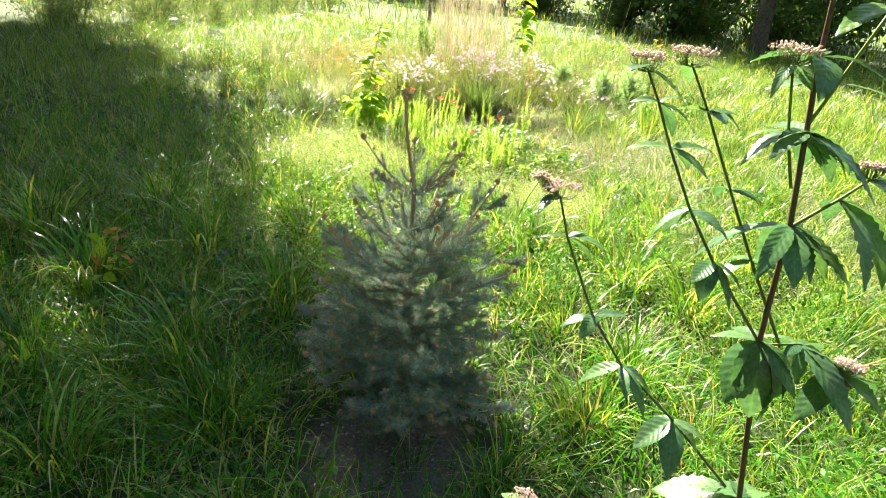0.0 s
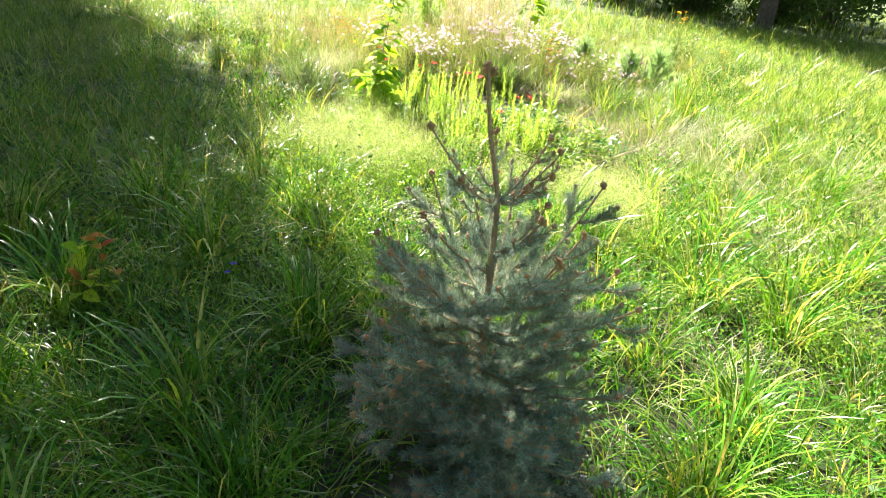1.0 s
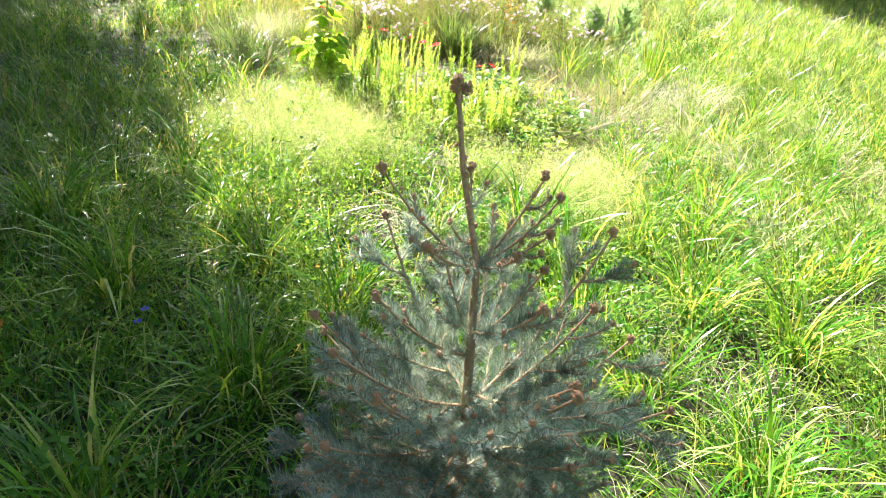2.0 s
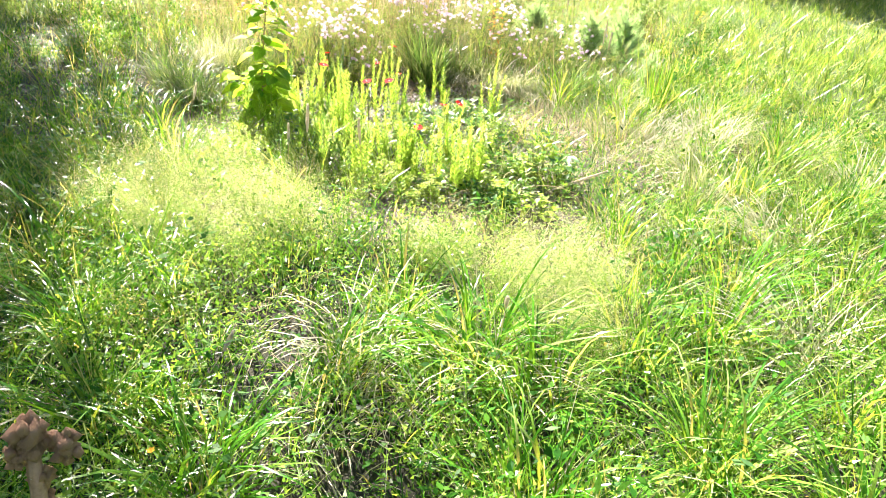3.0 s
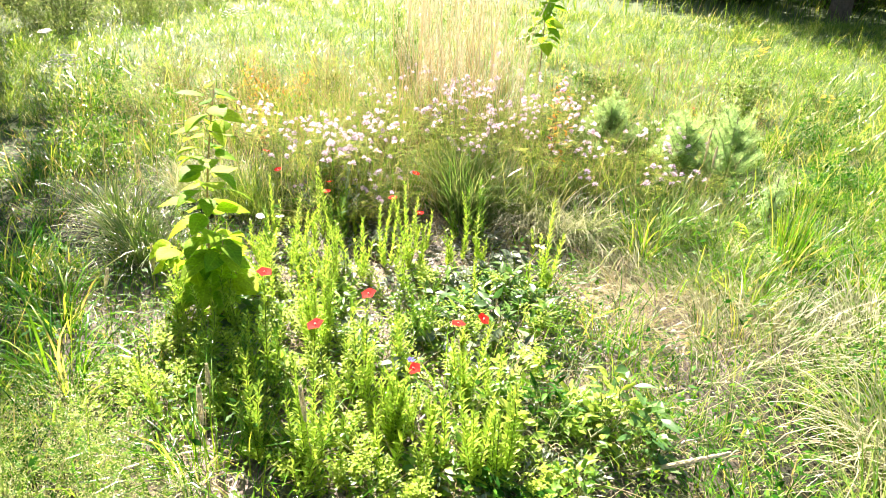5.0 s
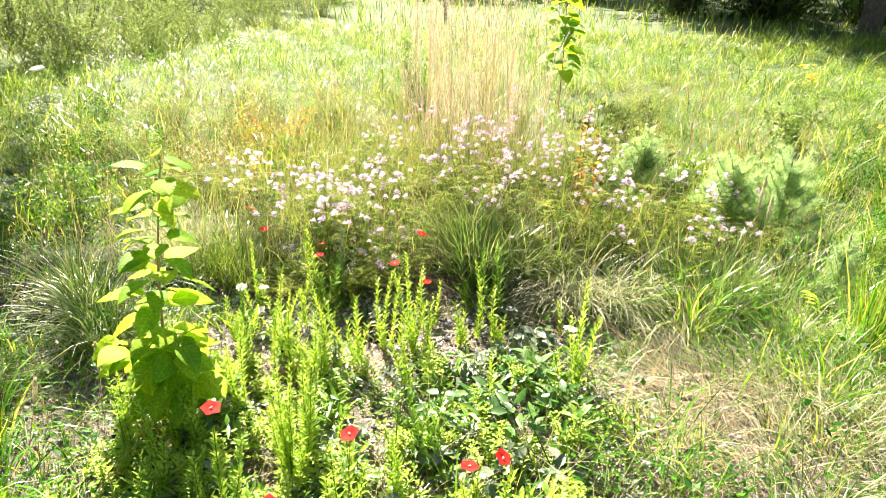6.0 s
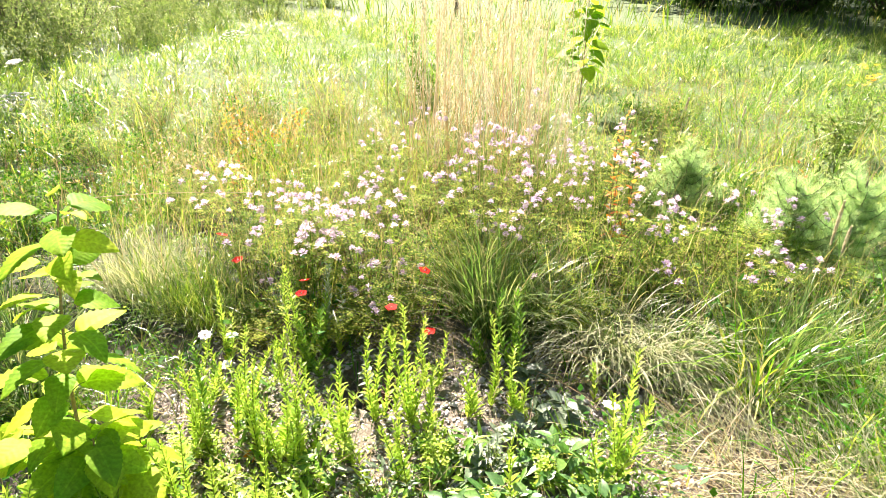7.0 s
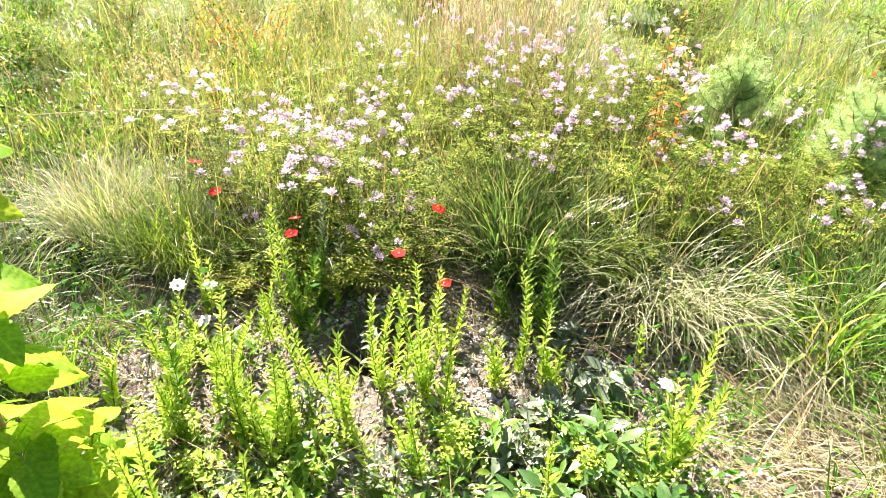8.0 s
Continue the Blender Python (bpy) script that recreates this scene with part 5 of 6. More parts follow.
for i in range(90):
    x = rng.uniform(-0.82, 0.64)
    y = rng.uniform(4.02 - 0.3 * max(0, x + 0.2), 5.12)
    if rng.uniform() < (y - 4.5) * 0.55:
        continue
    r = rng.uniform(0.045, 0.095)
    weed(x, y, r, rng.uniform(0.05, 0.13), int(6500 * r * r) + 30, rng.uniform(0.016, 0.028), rng.uniform(0.008, 0.013), (HERB, FLAXLEAF, HERB, FLAXLEAF, HERB, GREYHERB)[i % 6], CLOVER, "clover_clump", "weed")
rng = np.random.default_rng(30)
ROSETTE = "grey-green broad-leaved weed close to the earth"
for x, y, r, h in ((0.24, 5.10, 0.06, 0.05), (0.32, 5.16, 0.07, 0.07), (0.40, 5.22, 0.06, 0.08), (0.38, 5.06, 0.06, 0.06), (0.28, 4.98, 0.05, 0.05), (-0.38, 4.86, 0.05, 0.05), (-0.30, 4.80, 0.05, 0.05), (0.16, 4.98, 0.06, 0.06), (0.30, 5.34, 0.06, 0.10), (0.1, 4.6, 0.06, 0.08), (0.3, 4.62, 0.06, 0.1), (-0.42, 4.5, 0.06, 0.1), (-0.15, 4.66, 0.07, 0.1), (0.22, 4.5, 0.07, 0.12), (-0.55, 4.7, 0.06, 0.1), (0.42, 4.6, 0.06, 0.1), (0.0, 4.4, 0.06, 0.09), (-0.62, 4.9, 0.06, 0.08)):
    weed(x, y, r, h, 24, 0.046, 0.029, GREYHERB, ROSETTE, "broadleaf_weed", "weed")
for x, y, r, h in ((0.14, 5.02, 0.07, 0.10), (0.30, 5.0, 0.08, 0.10), (0.08, 4.90, 0.07, 0.08), (0.44, 4.95, 0.06, 0.09), (-0.22, 4.93, 0.06, 0.10), (-0.42, 5.02, 0.07, 0.12), (-0.5, 5.22, 0.06, 0.12), (0.62, 4.28, 0.12, 0.24), (0.05, 5.02, 0.05, 0.08), (-0.45, 4.6, 0.08, 0.16), (-0.1, 4.5, 0.08, 0.18), (0.2, 4.7, 0.07, 0.15), (0.36, 4.4, 0.09, 0.2), (-0.3, 4.35, 0.07, 0.14), (-0.58, 4.42, 0.07, 0.16), (0.05, 4.62, 0.08, 0.14), (0.46, 4.7, 0.07, 0.18), (-0.2, 4.75, 0.07, 0.13), (0.3, 4.25, 0.08, 0.16)):
    weed(x, y, r, h, 46, 0.045, 0.013, HERB if h < 0.2 else FLAXLEAF, "leafy green weed with narrow pointed leaves", "leafy_weed", "weed")
for i in range(16):
    x = rng.uniform(0.05, 0.6)
    weed(x, rng.uniform(3.78, 4.35), rng.uniform(0.06, 0.1), rng.uniform(0.09, 0.2), 60, rng.uniform(0.03, 0.045), rng.uniform(0.012, 0.022), (HERB, FLAXLEAF, SHADELEAF)[i % 3], "leafy green weed at the edge of the flower bed", "leafy_weed", "weed")
for x, y, r, h in ((0.35, 4.97, 0.09, 0.15), (0.22, 4.86, 0.08, 0.13), (0.45, 4.86, 0.08, 0.13), (0.10, 4.78, 0.08, 0.12), (0.30, 4.74, 0.09, 0.14), (0.66, 4.30, 0.13, 0.26), (0.70, 4.18, 0.11, 0.20), (-0.58, 4.86, 0.08, 0.12), (-0.50, 4.72, 0.08, 0.12)):
    weed(x, y, r, h, 34, 0.056, 0.023, BROAD, "dark-green weed with broad glossy pointed leaves", "broadleaf_weed", "weed")
weed(-0.16, 5.24, 0.03, 0.15, 26, 0.034, 0.011, GREYHERB, "single pale leafy weed beside the hollow", "leafy_weed", "weed")
weed(-0.40, 5.0, 0.04, 0.07, 16, 0.03, 0.012, RUSTLEAF, "small weed with reddened leaves", "leafy_weed", "weed")


def fern_sprig(x, y, h, way):
    """A young feathered frond: a bent rib with paired leaflets."""
    t = thing("fern_sprig", x, y, "small yellow-green feathered frond against dark grass", "fern")
    q = np.array([way[0], way[1], h])
    pts = arc((0, 0, -0.01), q, (0, 0, 0.3 * h), 14)
    part("rib", tube(Geo(), pts, 0.0016, 0.0008, 5), STEM, t)
    w = unit(np.array([way[0], way[1], 0]))
    sd = np.array([-w[1], w[0], 0])
    for i in range(5, 14):
        for sgn in (-1, 1):
            ln = 0.036 * (1.15 - 0.07 * (i - 5))
            g = leaves(Geo(), [pts[i]], [sd * sgn + 0.5 * w + np.array([0, 0, 0.1])], [(0, 0, 1.0)], ln, ln * 0.3, 3, 0.15, 0.1)
            part("leaflet", g, SAPLEAF, t)


fern_sprig(1.42, 5.42, 0.22, (-0.12, -0.06))


def stake(x, y):
    """A sawn-off wooden stake end in the hollow behind the flowers."""
    t = thing("wooden_stake", x, y, "short red-brown wooden stake end sunk in a dark hollow", "stake", z=float(ground_z(x, y)) - 0.135)
    bm = bmesh.new()
    bmesh.ops.create_cube(bm, size=1.0)
    bmesh.ops.scale(bm, vec=(0.085, 0.05, 0.14), verts=bm.verts)
    bmesh.ops.translate(bm, vec=(0, 0, 0.05), verts=bm.verts)
    bmesh.ops.bevel(bm, geom=bm.edges[:], offset=0.006, segments=2, affect="EDGES")
    me = bpy.data.meshes.new("stake_end")
    bm.to_mesh(me)
    bm.free()
    me.materials.append(TIMBER)
    part("stake_end", me, None, t)
    t.rotation_euler = (0.12, 0.05, 0.3)


stake(-0.165, 5.335)


# ---- crown vetch on the bank ----
def vetch_head_mesh():
    g = Geo()
    n = 20
    a = np.arange(n) * 2.4
    e = np.linspace(-0.25, 1.35, n) + rng.normal(0, 0.08, n)
    w = np.stack([np.cos(a) * np.cos(e), np.sin(a) * np.cos(e), np.sin(e)], 1)
    leaves(g, w * 0.003, w, np.stack([-w[:, 0] * w[:, 2], -w[:, 1] * w[:, 2], 1 - w[:, 2] ** 2 + 0.05], 1), 0.0105 * rng.uniform(0.8, 1.15, n), 0.0058, 2, -0.25, 0.6)
    return g.mesh("flower_head", VETCHPETAL)


VETCH_HEADS = [vetch_head_mesh() for _ in range(3)]


def vetch(x, y, radius, height, heads, label):
    t = thing("crown_vetch", x, y, label, "wildflower", "crown vetch on the bank")
    gs, gl = Geo(), Geo()
    tips = []
    for k in range(16):
        a, r = rng.uniform(0, 6.28), radius * math.sqrt(rng.uniform(0.03, 1))
        q = np.array([r * math.cos(a), r * math.sin(a), height * rng.uniform(0.4, 1.0)])
        pts = arc((0.15 * q[0], 0.15 * q[1], -0.01), q, (0, 0, 0.25 * height), 7)
        tube(gs, pts, 0.0013, 0.0008, 4)
        tips.append(q)
        for j in range(16):
            p = pts[1 + j % 6] + rng.normal(0, 0.008, 3)
            b = rng.uniform(0, 6.28)
            w = np.array([math.cos(b), math.sin(b), rng.uniform(-0.1, 0.6)])
            ln = rng.uniform(0.05, 0.09)
            s = np.linspace(0.15, 1.0, 7)[:, None]
            mid = p + unit(w) * ln * s - np.array([0, 0, 0.02]) * s * s
            sd = unit(np.cross(w, (0, 0, 1)))
            base = np.concatenate([mid, mid])
            way = np.concatenate([np.tile(sd, (7, 1)), np.tile(-sd, (7, 1))]) + 0.35 * unit(w)
            diamonds(gl, base, way, np.array([[0, 0, 1.0]]) + rng.normal(0, 0.25, (14, 3)), 0.0105, 0.0055)
    part("stem_mass", gs, REDSTEM, t, kind="stuff")
    part("foliage", gl, VETCHLEAF, t, kind="stuff")
    groups = max(1, heads // 4)
    for k in range(heads):
        q = tips[k % groups] + rng.normal(0, 0.034, 3) * np.array([1, 1, 0.4])
        q[2] = max(height * 0.55, q[2]) + rng.uniform(0.03, 0.10)
        h = part("flower_head", VETCH_HEADS[k % 3], None, t)
        sc = rng.uniform(0.95, 1.4)
        h.matrix_local = Matrix.LocRotScale(Vector(q), Euler((rng.normal(0, 0.4), rng.normal(0, 0.4), rng.uniform(0, 6.28))), (sc,) * 3)


rng = np.random.default_rng(31)
VETCH = "sprawling crown vetch with pale pink-lilac flower heads"
for x, y, r, h, k in ((-0.75, 5.85, 0.22, 0.24, 16), (-0.52, 5.75, 0.22, 0.25, 18), (-0.30, 5.72, 0.22, 0.26, 18), (-0.08, 5.80, 0.22, 0.25, 8), (0.12, 5.85, 0.22, 0.27, 9), (0.34, 5.80, 0.2, 0.24, 6),
                      (0.55, 5.92, 0.22, 0.22, 7), (0.78, 6.02, 0.22, 0.2, 7), (1.02, 6.12, 0.22, 0.2, 8), (1.25, 6.2, 0.22, 0.18, 6), (-0.55, 6.1, 0.24, 0.24, 7), (-0.22, 6.2, 0.24, 0.26, 8), (0.1, 6.2, 0.24, 0.3, 10),
                      (0.32, 6.15, 0.22, 0.3, 20), (0.55, 6.25, 0.22, 0.28, 16), (-0.05, 6.6, 0.26, 0.3, 9), (0.3, 6.6, 0.26, 0.32, 10), (0.65, 6.7, 0.24, 0.3, 8), (-0.4, 6.6, 0.26, 0.26, 6), (0.95, 6.75, 0.24, 0.28, 4),
                      (-0.12, 5.58, 0.2, 0.2, 4), (-0.36, 5.55, 0.18, 0.17, 5), (-0.6, 5.55, 0.15, 0.1, 1), (0.7, 5.8, 0.2, 0.14, 4), (1.0, 5.85, 0.2, 0.16, 5), (1.3, 5.95, 0.22, 0.16, 5), (0.45, 5.62, 0.16, 0.15, 1)):
    vetch(x, y, r, h * (1.42 if y > 5.65 else 1.0), int(k * 2.5), VETCH)
for i in range(16):
    vetch(rng.uniform(-2.4, 1.9), rng.uniform(6.3, 8.8), 0.26, rng.uniform(0.2, 0.3), 1 if i % 3 == 0 else 0, "tangled yellow-green vetch without flowers")


def make_bank_stalks():
    """Thin upright stalks of grass growing through the vetch."""
    g, d = Geo(), Geo()
    for geo, n in ((g, 3200), (d, 3000)):
        x, y = rng.normal(0.0, 0.85, n), rng.uniform(5.6, 7.6, n)
        blades(geo, on_ground(x, y), rng.uniform(0, 6.28, n), rng.uniform(0, 0.4, n), rng.uniform(0, 1.4, n), rng.uniform(0.18, 0.46, n), rng.uniform(0.0022, 0.0045, n), 4, rng.normal(0, 0.6, n))
    stuff("bank_grass", g, MEADOW, "thin green grass growing up through the vetch", "grass")
    stuff("bank_straw", d, STRAW, "thin dry stalks standing among the vetch", "dry grass")


make_bank_stalks()


def make_seed_grass():
    """Loose brown seed-bearing grass standing in the meadow behind the bed."""
    g = Geo()
    x, y = rng.normal(-1.2, 0.75, 2600), rng.uniform(6.1, 9.2, 2600)
    x = np.concatenate([x, rng.normal(1.5, 0.8, 1700)])
    y = np.concatenate([y, rng.uniform(6.9, 10.5, 1700)])
    keep = (lushness(x, y) > 0.7) & (np.abs(x) < 3.2)
    x, y = x[keep], y[keep]
    n = len(x)
    tall = rng.uniform(0.16, 0.42, n)
    p = on_ground(x, y)
    lean = rng.normal(0, 0.16, (n, 2))
    a = np.arctan2(lean[:, 1], lean[:, 0])
    blades(g, p, a, np.hypot(lean[:, 0], lean[:, 1]), 0.0, tall, 0.0022, 2)
    k = 9
    s = rng.uniform(0.55, 1.0, (n, k, 1))
    tilt = np.hypot(lean[:, 0], lean[:, 1])
    tip = np.stack([np.cos(a) * np.sin(tilt), np.sin(a) * np.sin(tilt), np.cos(tilt)], 1) * tall[:, None]
    q = (p[:, None] + tip[:, None] * s + rng.normal(0, 0.012, (n, k, 3))).reshape(-1, 3)
    diamonds(g, q, sphere_ways(n * k, 0.8), rng.normal(size=(n * k, 3)), rng.uniform(0.006, 0.013, n * k), 0.0035)
    stuff("seed_grass", g, DRYSEED, "brown seed-bearing grass in the meadow behind the bed", "dry grass")


make_seed_grass()


# ---- grass tussocks with a shape of their own ----
def tussock(x, y, n, length, width, lean, curl, material, label, spread=0.05, heading=None, name="grass_tussock", seg=6):
    t = thing(name, x, y, label, "grass", "grass tussocks")
    g = Geo()
    a = rng.uniform(0, 6.28, n) if heading is None else heading + rng.normal(0, 1.1, n)
    r = spread * np.sqrt(rng.uniform(0, 1, n))
    c = a + rng.normal(0, 1.3, n)
    p = np.stack([r * np.cos(c), r * np.sin(c), np.full(n, -0.005)], 1)
    blades(g, p, a, rng.uniform(*lean, n), rng.uniform(*curl, n), length * rng.uniform(0.55, 1.1, n), width * rng.uniform(0.7, 1.3, n), seg, rng.normal(0, 0.3, n))
    part("blade_mass", g, material, t, kind="stuff")
    if material.name not in TONED:
        TONED[material.name] = [blade_mesh(1.0, 1.3 * width / length, rng.uniform(*lean), rng.uniform(*curl), material) for _ in range(10)]
    single_blades(t, TONED[material.name], 37, length, spread, heading)


def blade_mesh(length, width, lean, curl, material, seg=5):
    g = blades(Geo(), np.zeros((1, 3)), 0.0, lean, curl, length, width, seg, np.array([rng.normal(0, 0.4)]))
    return g.mesh("blade", material)


def single_blades(t, shapes, n, length, spread, heading=None):
    for k in range(n):
        a = rng.uniform(0, 6.28) if heading is None else heading + rng.normal(0, 1.1)
        r, c = spread * math.sqrt(rng.uniform(0, 1)), a + rng.normal(0, 1.0)
        ob = part("blade", shapes[int(rng.integers(0, len(shapes)))], None, t)
        s = length * rng.uniform(0.5, 1.15)
        ob.matrix_local = Matrix.LocRotScale(Vector((r * math.cos(c), r * math.sin(c), -0.005)), Euler((0, rng.normal(0.05, 0.16), a)), (s, s * rng.uniform(0.8, 1.2), s))


rng = np.random.default_rng(41)
TONED = {}
BLADES = [blade_mesh(1.0, rng.uniform(0.018, 0.03), rng.uniform(0.02, 0.5), rng.uniform(0.5, 2.3), GRASS) for _ in range(14)]


def bladed_tussock(x, y, n, length, label, spread=0.06):
    """A tussock whose long blades are single pieces, with finer growth at its foot."""
    t = thing("grass_tussock", x, y, label, "grass", "grass tussocks")
    single_blades(t, BLADES, n, length, spread)
    g = Geo()
    a, m = rng.uniform(0, 6.28, n), n
    r = spread * 1.4 * np.sqrt(rng.uniform(0, 1, m))
    blades(g, np.stack([r * np.cos(a), r * np.sin(a), np.full(m, -0.005)], 1), a, rng.uniform(0.05, 0.7, m), rng.uniform(0.3, 1.6, m), length * rng.uniform(0.3, 0.7, m), 0.004, 3)
    part("blade_mass", g, GRASS, t, kind="stuff")


GT = "leafy green grass tussock with arching blades"
rng = np.random.default_rng(32)
tussock(0.18, 5.58, 260, 0.42, 0.0055, (0.02, 0.5), (0.2, 1.6), SHADESEDGE, GT, 0.07)
tussock(0.12, 5.66, 160, 0.40, 0.005, (0.02, 0.5), (0.2, 1.4), SHADESEDGE, GT, 0.07)
tussock(0.32, 5.6, 160, 0.34, 0.004, (0.1, 0.7), (0.4, 1.8), SHADESEDGE, GT, 0.06)
tussock(0.50, 5.56, 200, 0.31, 0.0044, (0.1, 1.0), (0.9, 2.9), PALE, "bleached drooping fescue tussock over the bank", 0.12, -1.9)
tussock(0.62, 5.54, 200, 0.31, 0.0044, (0.1, 1.0), (0.9, 2.9), PALE, "bleached drooping fescue tussock over the bank", 0.12, -1.2)
tussock(0.62, 5.56, 240, 0.30, 0.0045, (0.1, 0.9), (0.8, 2.4), SHADESEDGE, GT, 0.16)
tussock(0.74, 5.56, 260, 0.28, 0.0036, (0.1, 1.0), (0.9, 2.9), PALE, "bleached drooping fescue tussock over the bank", 0.10, -1.3)
bladed_tussock(0.95, 5.40, 80, 0.36, "broad-bladed fresh green grass tussock", 0.07)
bladed_tussock(1.28, 5.36, 60, 0.34, "broad-bladed fresh green grass tussock", 0.07)
tussock(1.10, 5.50, 170, 0.34, 0.0045, (0.05, 0.6), (0.3, 1.6), SHADESEDGE, "dark striped arching grass tussock", 0.09)
tussock(1.0, 5.18, 380, 0.30, 0.0032, (0.6, 1.3), (0.3, 1.0), PALE, "flattened pale green tussock", 0.24, 2.4)
tussock(1.28, 5.12, 380, 0.30, 0.0032, (0.4, 1.3), (0.3, 1.6), PALE, "flattened pale green tussock", 0.24, 2.0)
tussock(1.25, 4.8, 300, 0.30, 0.0036, (0.5, 1.3), (0.3, 1.0), PALE, "flattened pale green tussock", 0.24, 0.6)
tussock(0.92, 4.98, 260, 0.26, 0.0026, (0.8, 1.45), (0.1, 0.6), STRAW, "flattened dry straw-coloured tussock", 0.26, -2.6)
tussock(1.50, 5.30, 40, 0.42, 0.006, (0.0, 0.15), (0.0, 0.4), GRASS, "few tall upright green grass blades", 0.04)
tussock(1.05, 5.62, 260, 0.32, 0.004, (0.1, 0.6), (0.4, 1.6), SHADESEDGE, "dark striped arching grass tussock", 0.12)
tussock(1.32, 5.66, 260, 0.32, 0.004, (0.1, 0.6), (0.4, 1.6), SHADESEDGE, "dark striped arching grass tussock", 0.12)
tussock(-0.06, 3.0, 30, 0.36, 0.006, (0.05, 0.7), (0.8, 2.4), PALE, "few bleached arching blades in the green grass", 0.08)
tussock(0.30, 2.93, 26, 0.36, 0.006, (0.05, 0.7), (0.8, 2.4), PALE, "few bleached arching blades in the green grass", 0.08)
tussock(-1.12, 5.72, 800, 0.30, 0.0020, (0.05, 0.7), (0.4, 1.6), PALE, "silvery fine-leaved grass tussock", 0.12)
tussock(-0.92, 5.66, 600, 0.30, 0.0020, (0.05, 0.7), (0.4, 1.6), MEADOW, "fine-leaved green grass tussock", 0.14)
tussock(-0.78, 5.58, 400, 0.26, 0.0022, (0.05, 0.7), (0.4, 1.6), MEADOW, "fine-leaved green grass tussock", 0.10)
tussock(-1.18, 5.20, 260, 0.36, 0.0045, (0.15, 0.8), (0.6, 1.7), SHADESEDGE, "dark striped arching grass tussock", 0.05)
tussock(-1.05, 5.06, 200, 0.34, 0.0045, (0.15, 0.8), (0.6, 1.7), SHADESEDGE, "dark striped arching grass tussock", 0.05)
tussock(-1.32, 5.32, 160, 0.36, 0.0045, (0.05, 0.6), (0.4, 1.5), SHADESEDGE, "dark striped arching grass tussock", 0.05)
for x, y, mt, away in ((1.15, 3.85, MEADOW, 0.4), (1.45, 3.65, PALE, 2.2), (1.75, 3.95, MEADOW, 1.2), (1.4, 4.25, PALE, 3.0), (1.8, 4.45, MEADOW, 0.0), (2.15, 4.2, PALE, 1.6), (2.1, 4.8, MEADOW, 2.6), (1.65, 4.85, PALE, 0.8), (1.2, 3.05, PALE, 2.0), (1.65, 3.1, MEADOW, 0.6)):
    tussock(x, y, 130, 0.34, 0.0055, (0.2, 1.1), (0.4, 1.9), mt, "long-bladed pale green tussock combed over", 0.12, away)
for x, y, n, ln in ((-0.95, 4.32, 45, 0.34), (-1.12, 4.58, 45, 0.36), (0.24, 2.98, 75, 0.40), (0.05, 3.12, 60, 0.34), (0.40, 2.85, 60, 0.36), (-0.1, 2.9, 50, 0.3), (1.1, 3.35, 60, 0.36), (0.95, 3.1, 60, 0.36), (0.75, 2.6, 70, 0.36), (0.95, 2.4, 70, 0.38), (0.45, 2.2, 60, 0.34), (1.35, 2.8, 60, 0.36), (0.7, 3.0, 50, 0.34), (1.15, 2.75, 60, 0.38),
                    (-0.55, 2.1, 70, 0.36), (-0.75, 1.75, 70, 0.36), (-0.35, 2.5, 60, 0.34), (-0.95, 2.5, 70, 0.38), (-1.25, 2.2, 60, 0.38), (-1.3, 2.9, 60, 0.38), (-0.75, 3.0, 50, 0.32), (-1.6, 2.5, 60, 0.40), (-1.15, 1.7, 60, 0.36), (-0.55, 1.5, 50, 0.3), (0.42, 1.65, 60, 0.34), (0.6, 1.9, 60, 0.34), (1.5, 4.1, 60, 0.34), (1.9, 4.6, 60, 0.34),
                    (-0.6, 2.7, 50, 0.34), (-0.3, 2.2, 50, 0.32), (-1.0, 3.3, 50, 0.34), (0.3, 2.5, 60, 0.34), (-0.85, 1.3, 50, 0.32), (1.55, 3.4, 50, 0.36), (0.85, 3.7, 50, 0.3)):
    bladed_tussock(x, y, n, ln, GT)


def froth(x, y, radius, height, n):
    """Bedstraw: hair-thin stems carrying clouds of tiny yellow-green florets."""
    t = thing("bedstraw", x, y, "frothy pale yellow-green bedstraw in full flower", "wildflower", "bedstraw in the grass")
    gs, gl = Geo(), Geo()
    c = []
    for k in range(26):
        a, r = rng.uniform(0, 6.28), radius * math.sqrt(rng.uniform(0, 1))
        q = np.array([r * math.cos(a), r * math.sin(a), height * rng.uniform(0.6, 1.1)])
        pts = arc((q[0] * 0.5, q[1] * 0.5, -0.01), q, rng.normal(0, 0.02, 3), 7)
        tube(gs, pts, 0.0009, 0.0005, 3)
        c += list(pts[3:])
    c = np.array(c)
    p = c[rng.integers(0, len(c), n)] + rng.normal(0, 0.03, (n, 3))
    p[:, 2] = np.maximum(p[:, 2], 0.02)
    slivers(gl, p, sphere_ways(n, 0.3), rng.normal(size=(n, 3)), rng.uniform(0.0016, 0.0034, n), rng.uniform(0.0012, 0.0022, n))
    gw = Geo()
    m = 2600
    low = c[rng.integers(0, len(c), m)] * np.array([0.9, 0.9, 1.0]) * np.stack([np.ones(m), np.ones(m), rng.uniform(0.15, 0.95, m)], 1) + rng.normal(0, 0.02, (m, 3))
    slivers(gw, np.maximum(low, np.array([-9, -9, 0.01])), sphere_ways(m, 0.3), rng.normal(size=(m, 3)), rng.uniform(0.010, 0.020, m), rng.uniform(0.002, 0.0035, m))
    part("stem_mass", gs, STEM, t, kind="stuff")
    part("foliage", gw, HERB, t, kind="stuff")
    part("floret_mass", gl, BEDSTRAW, t, kind="stuff")


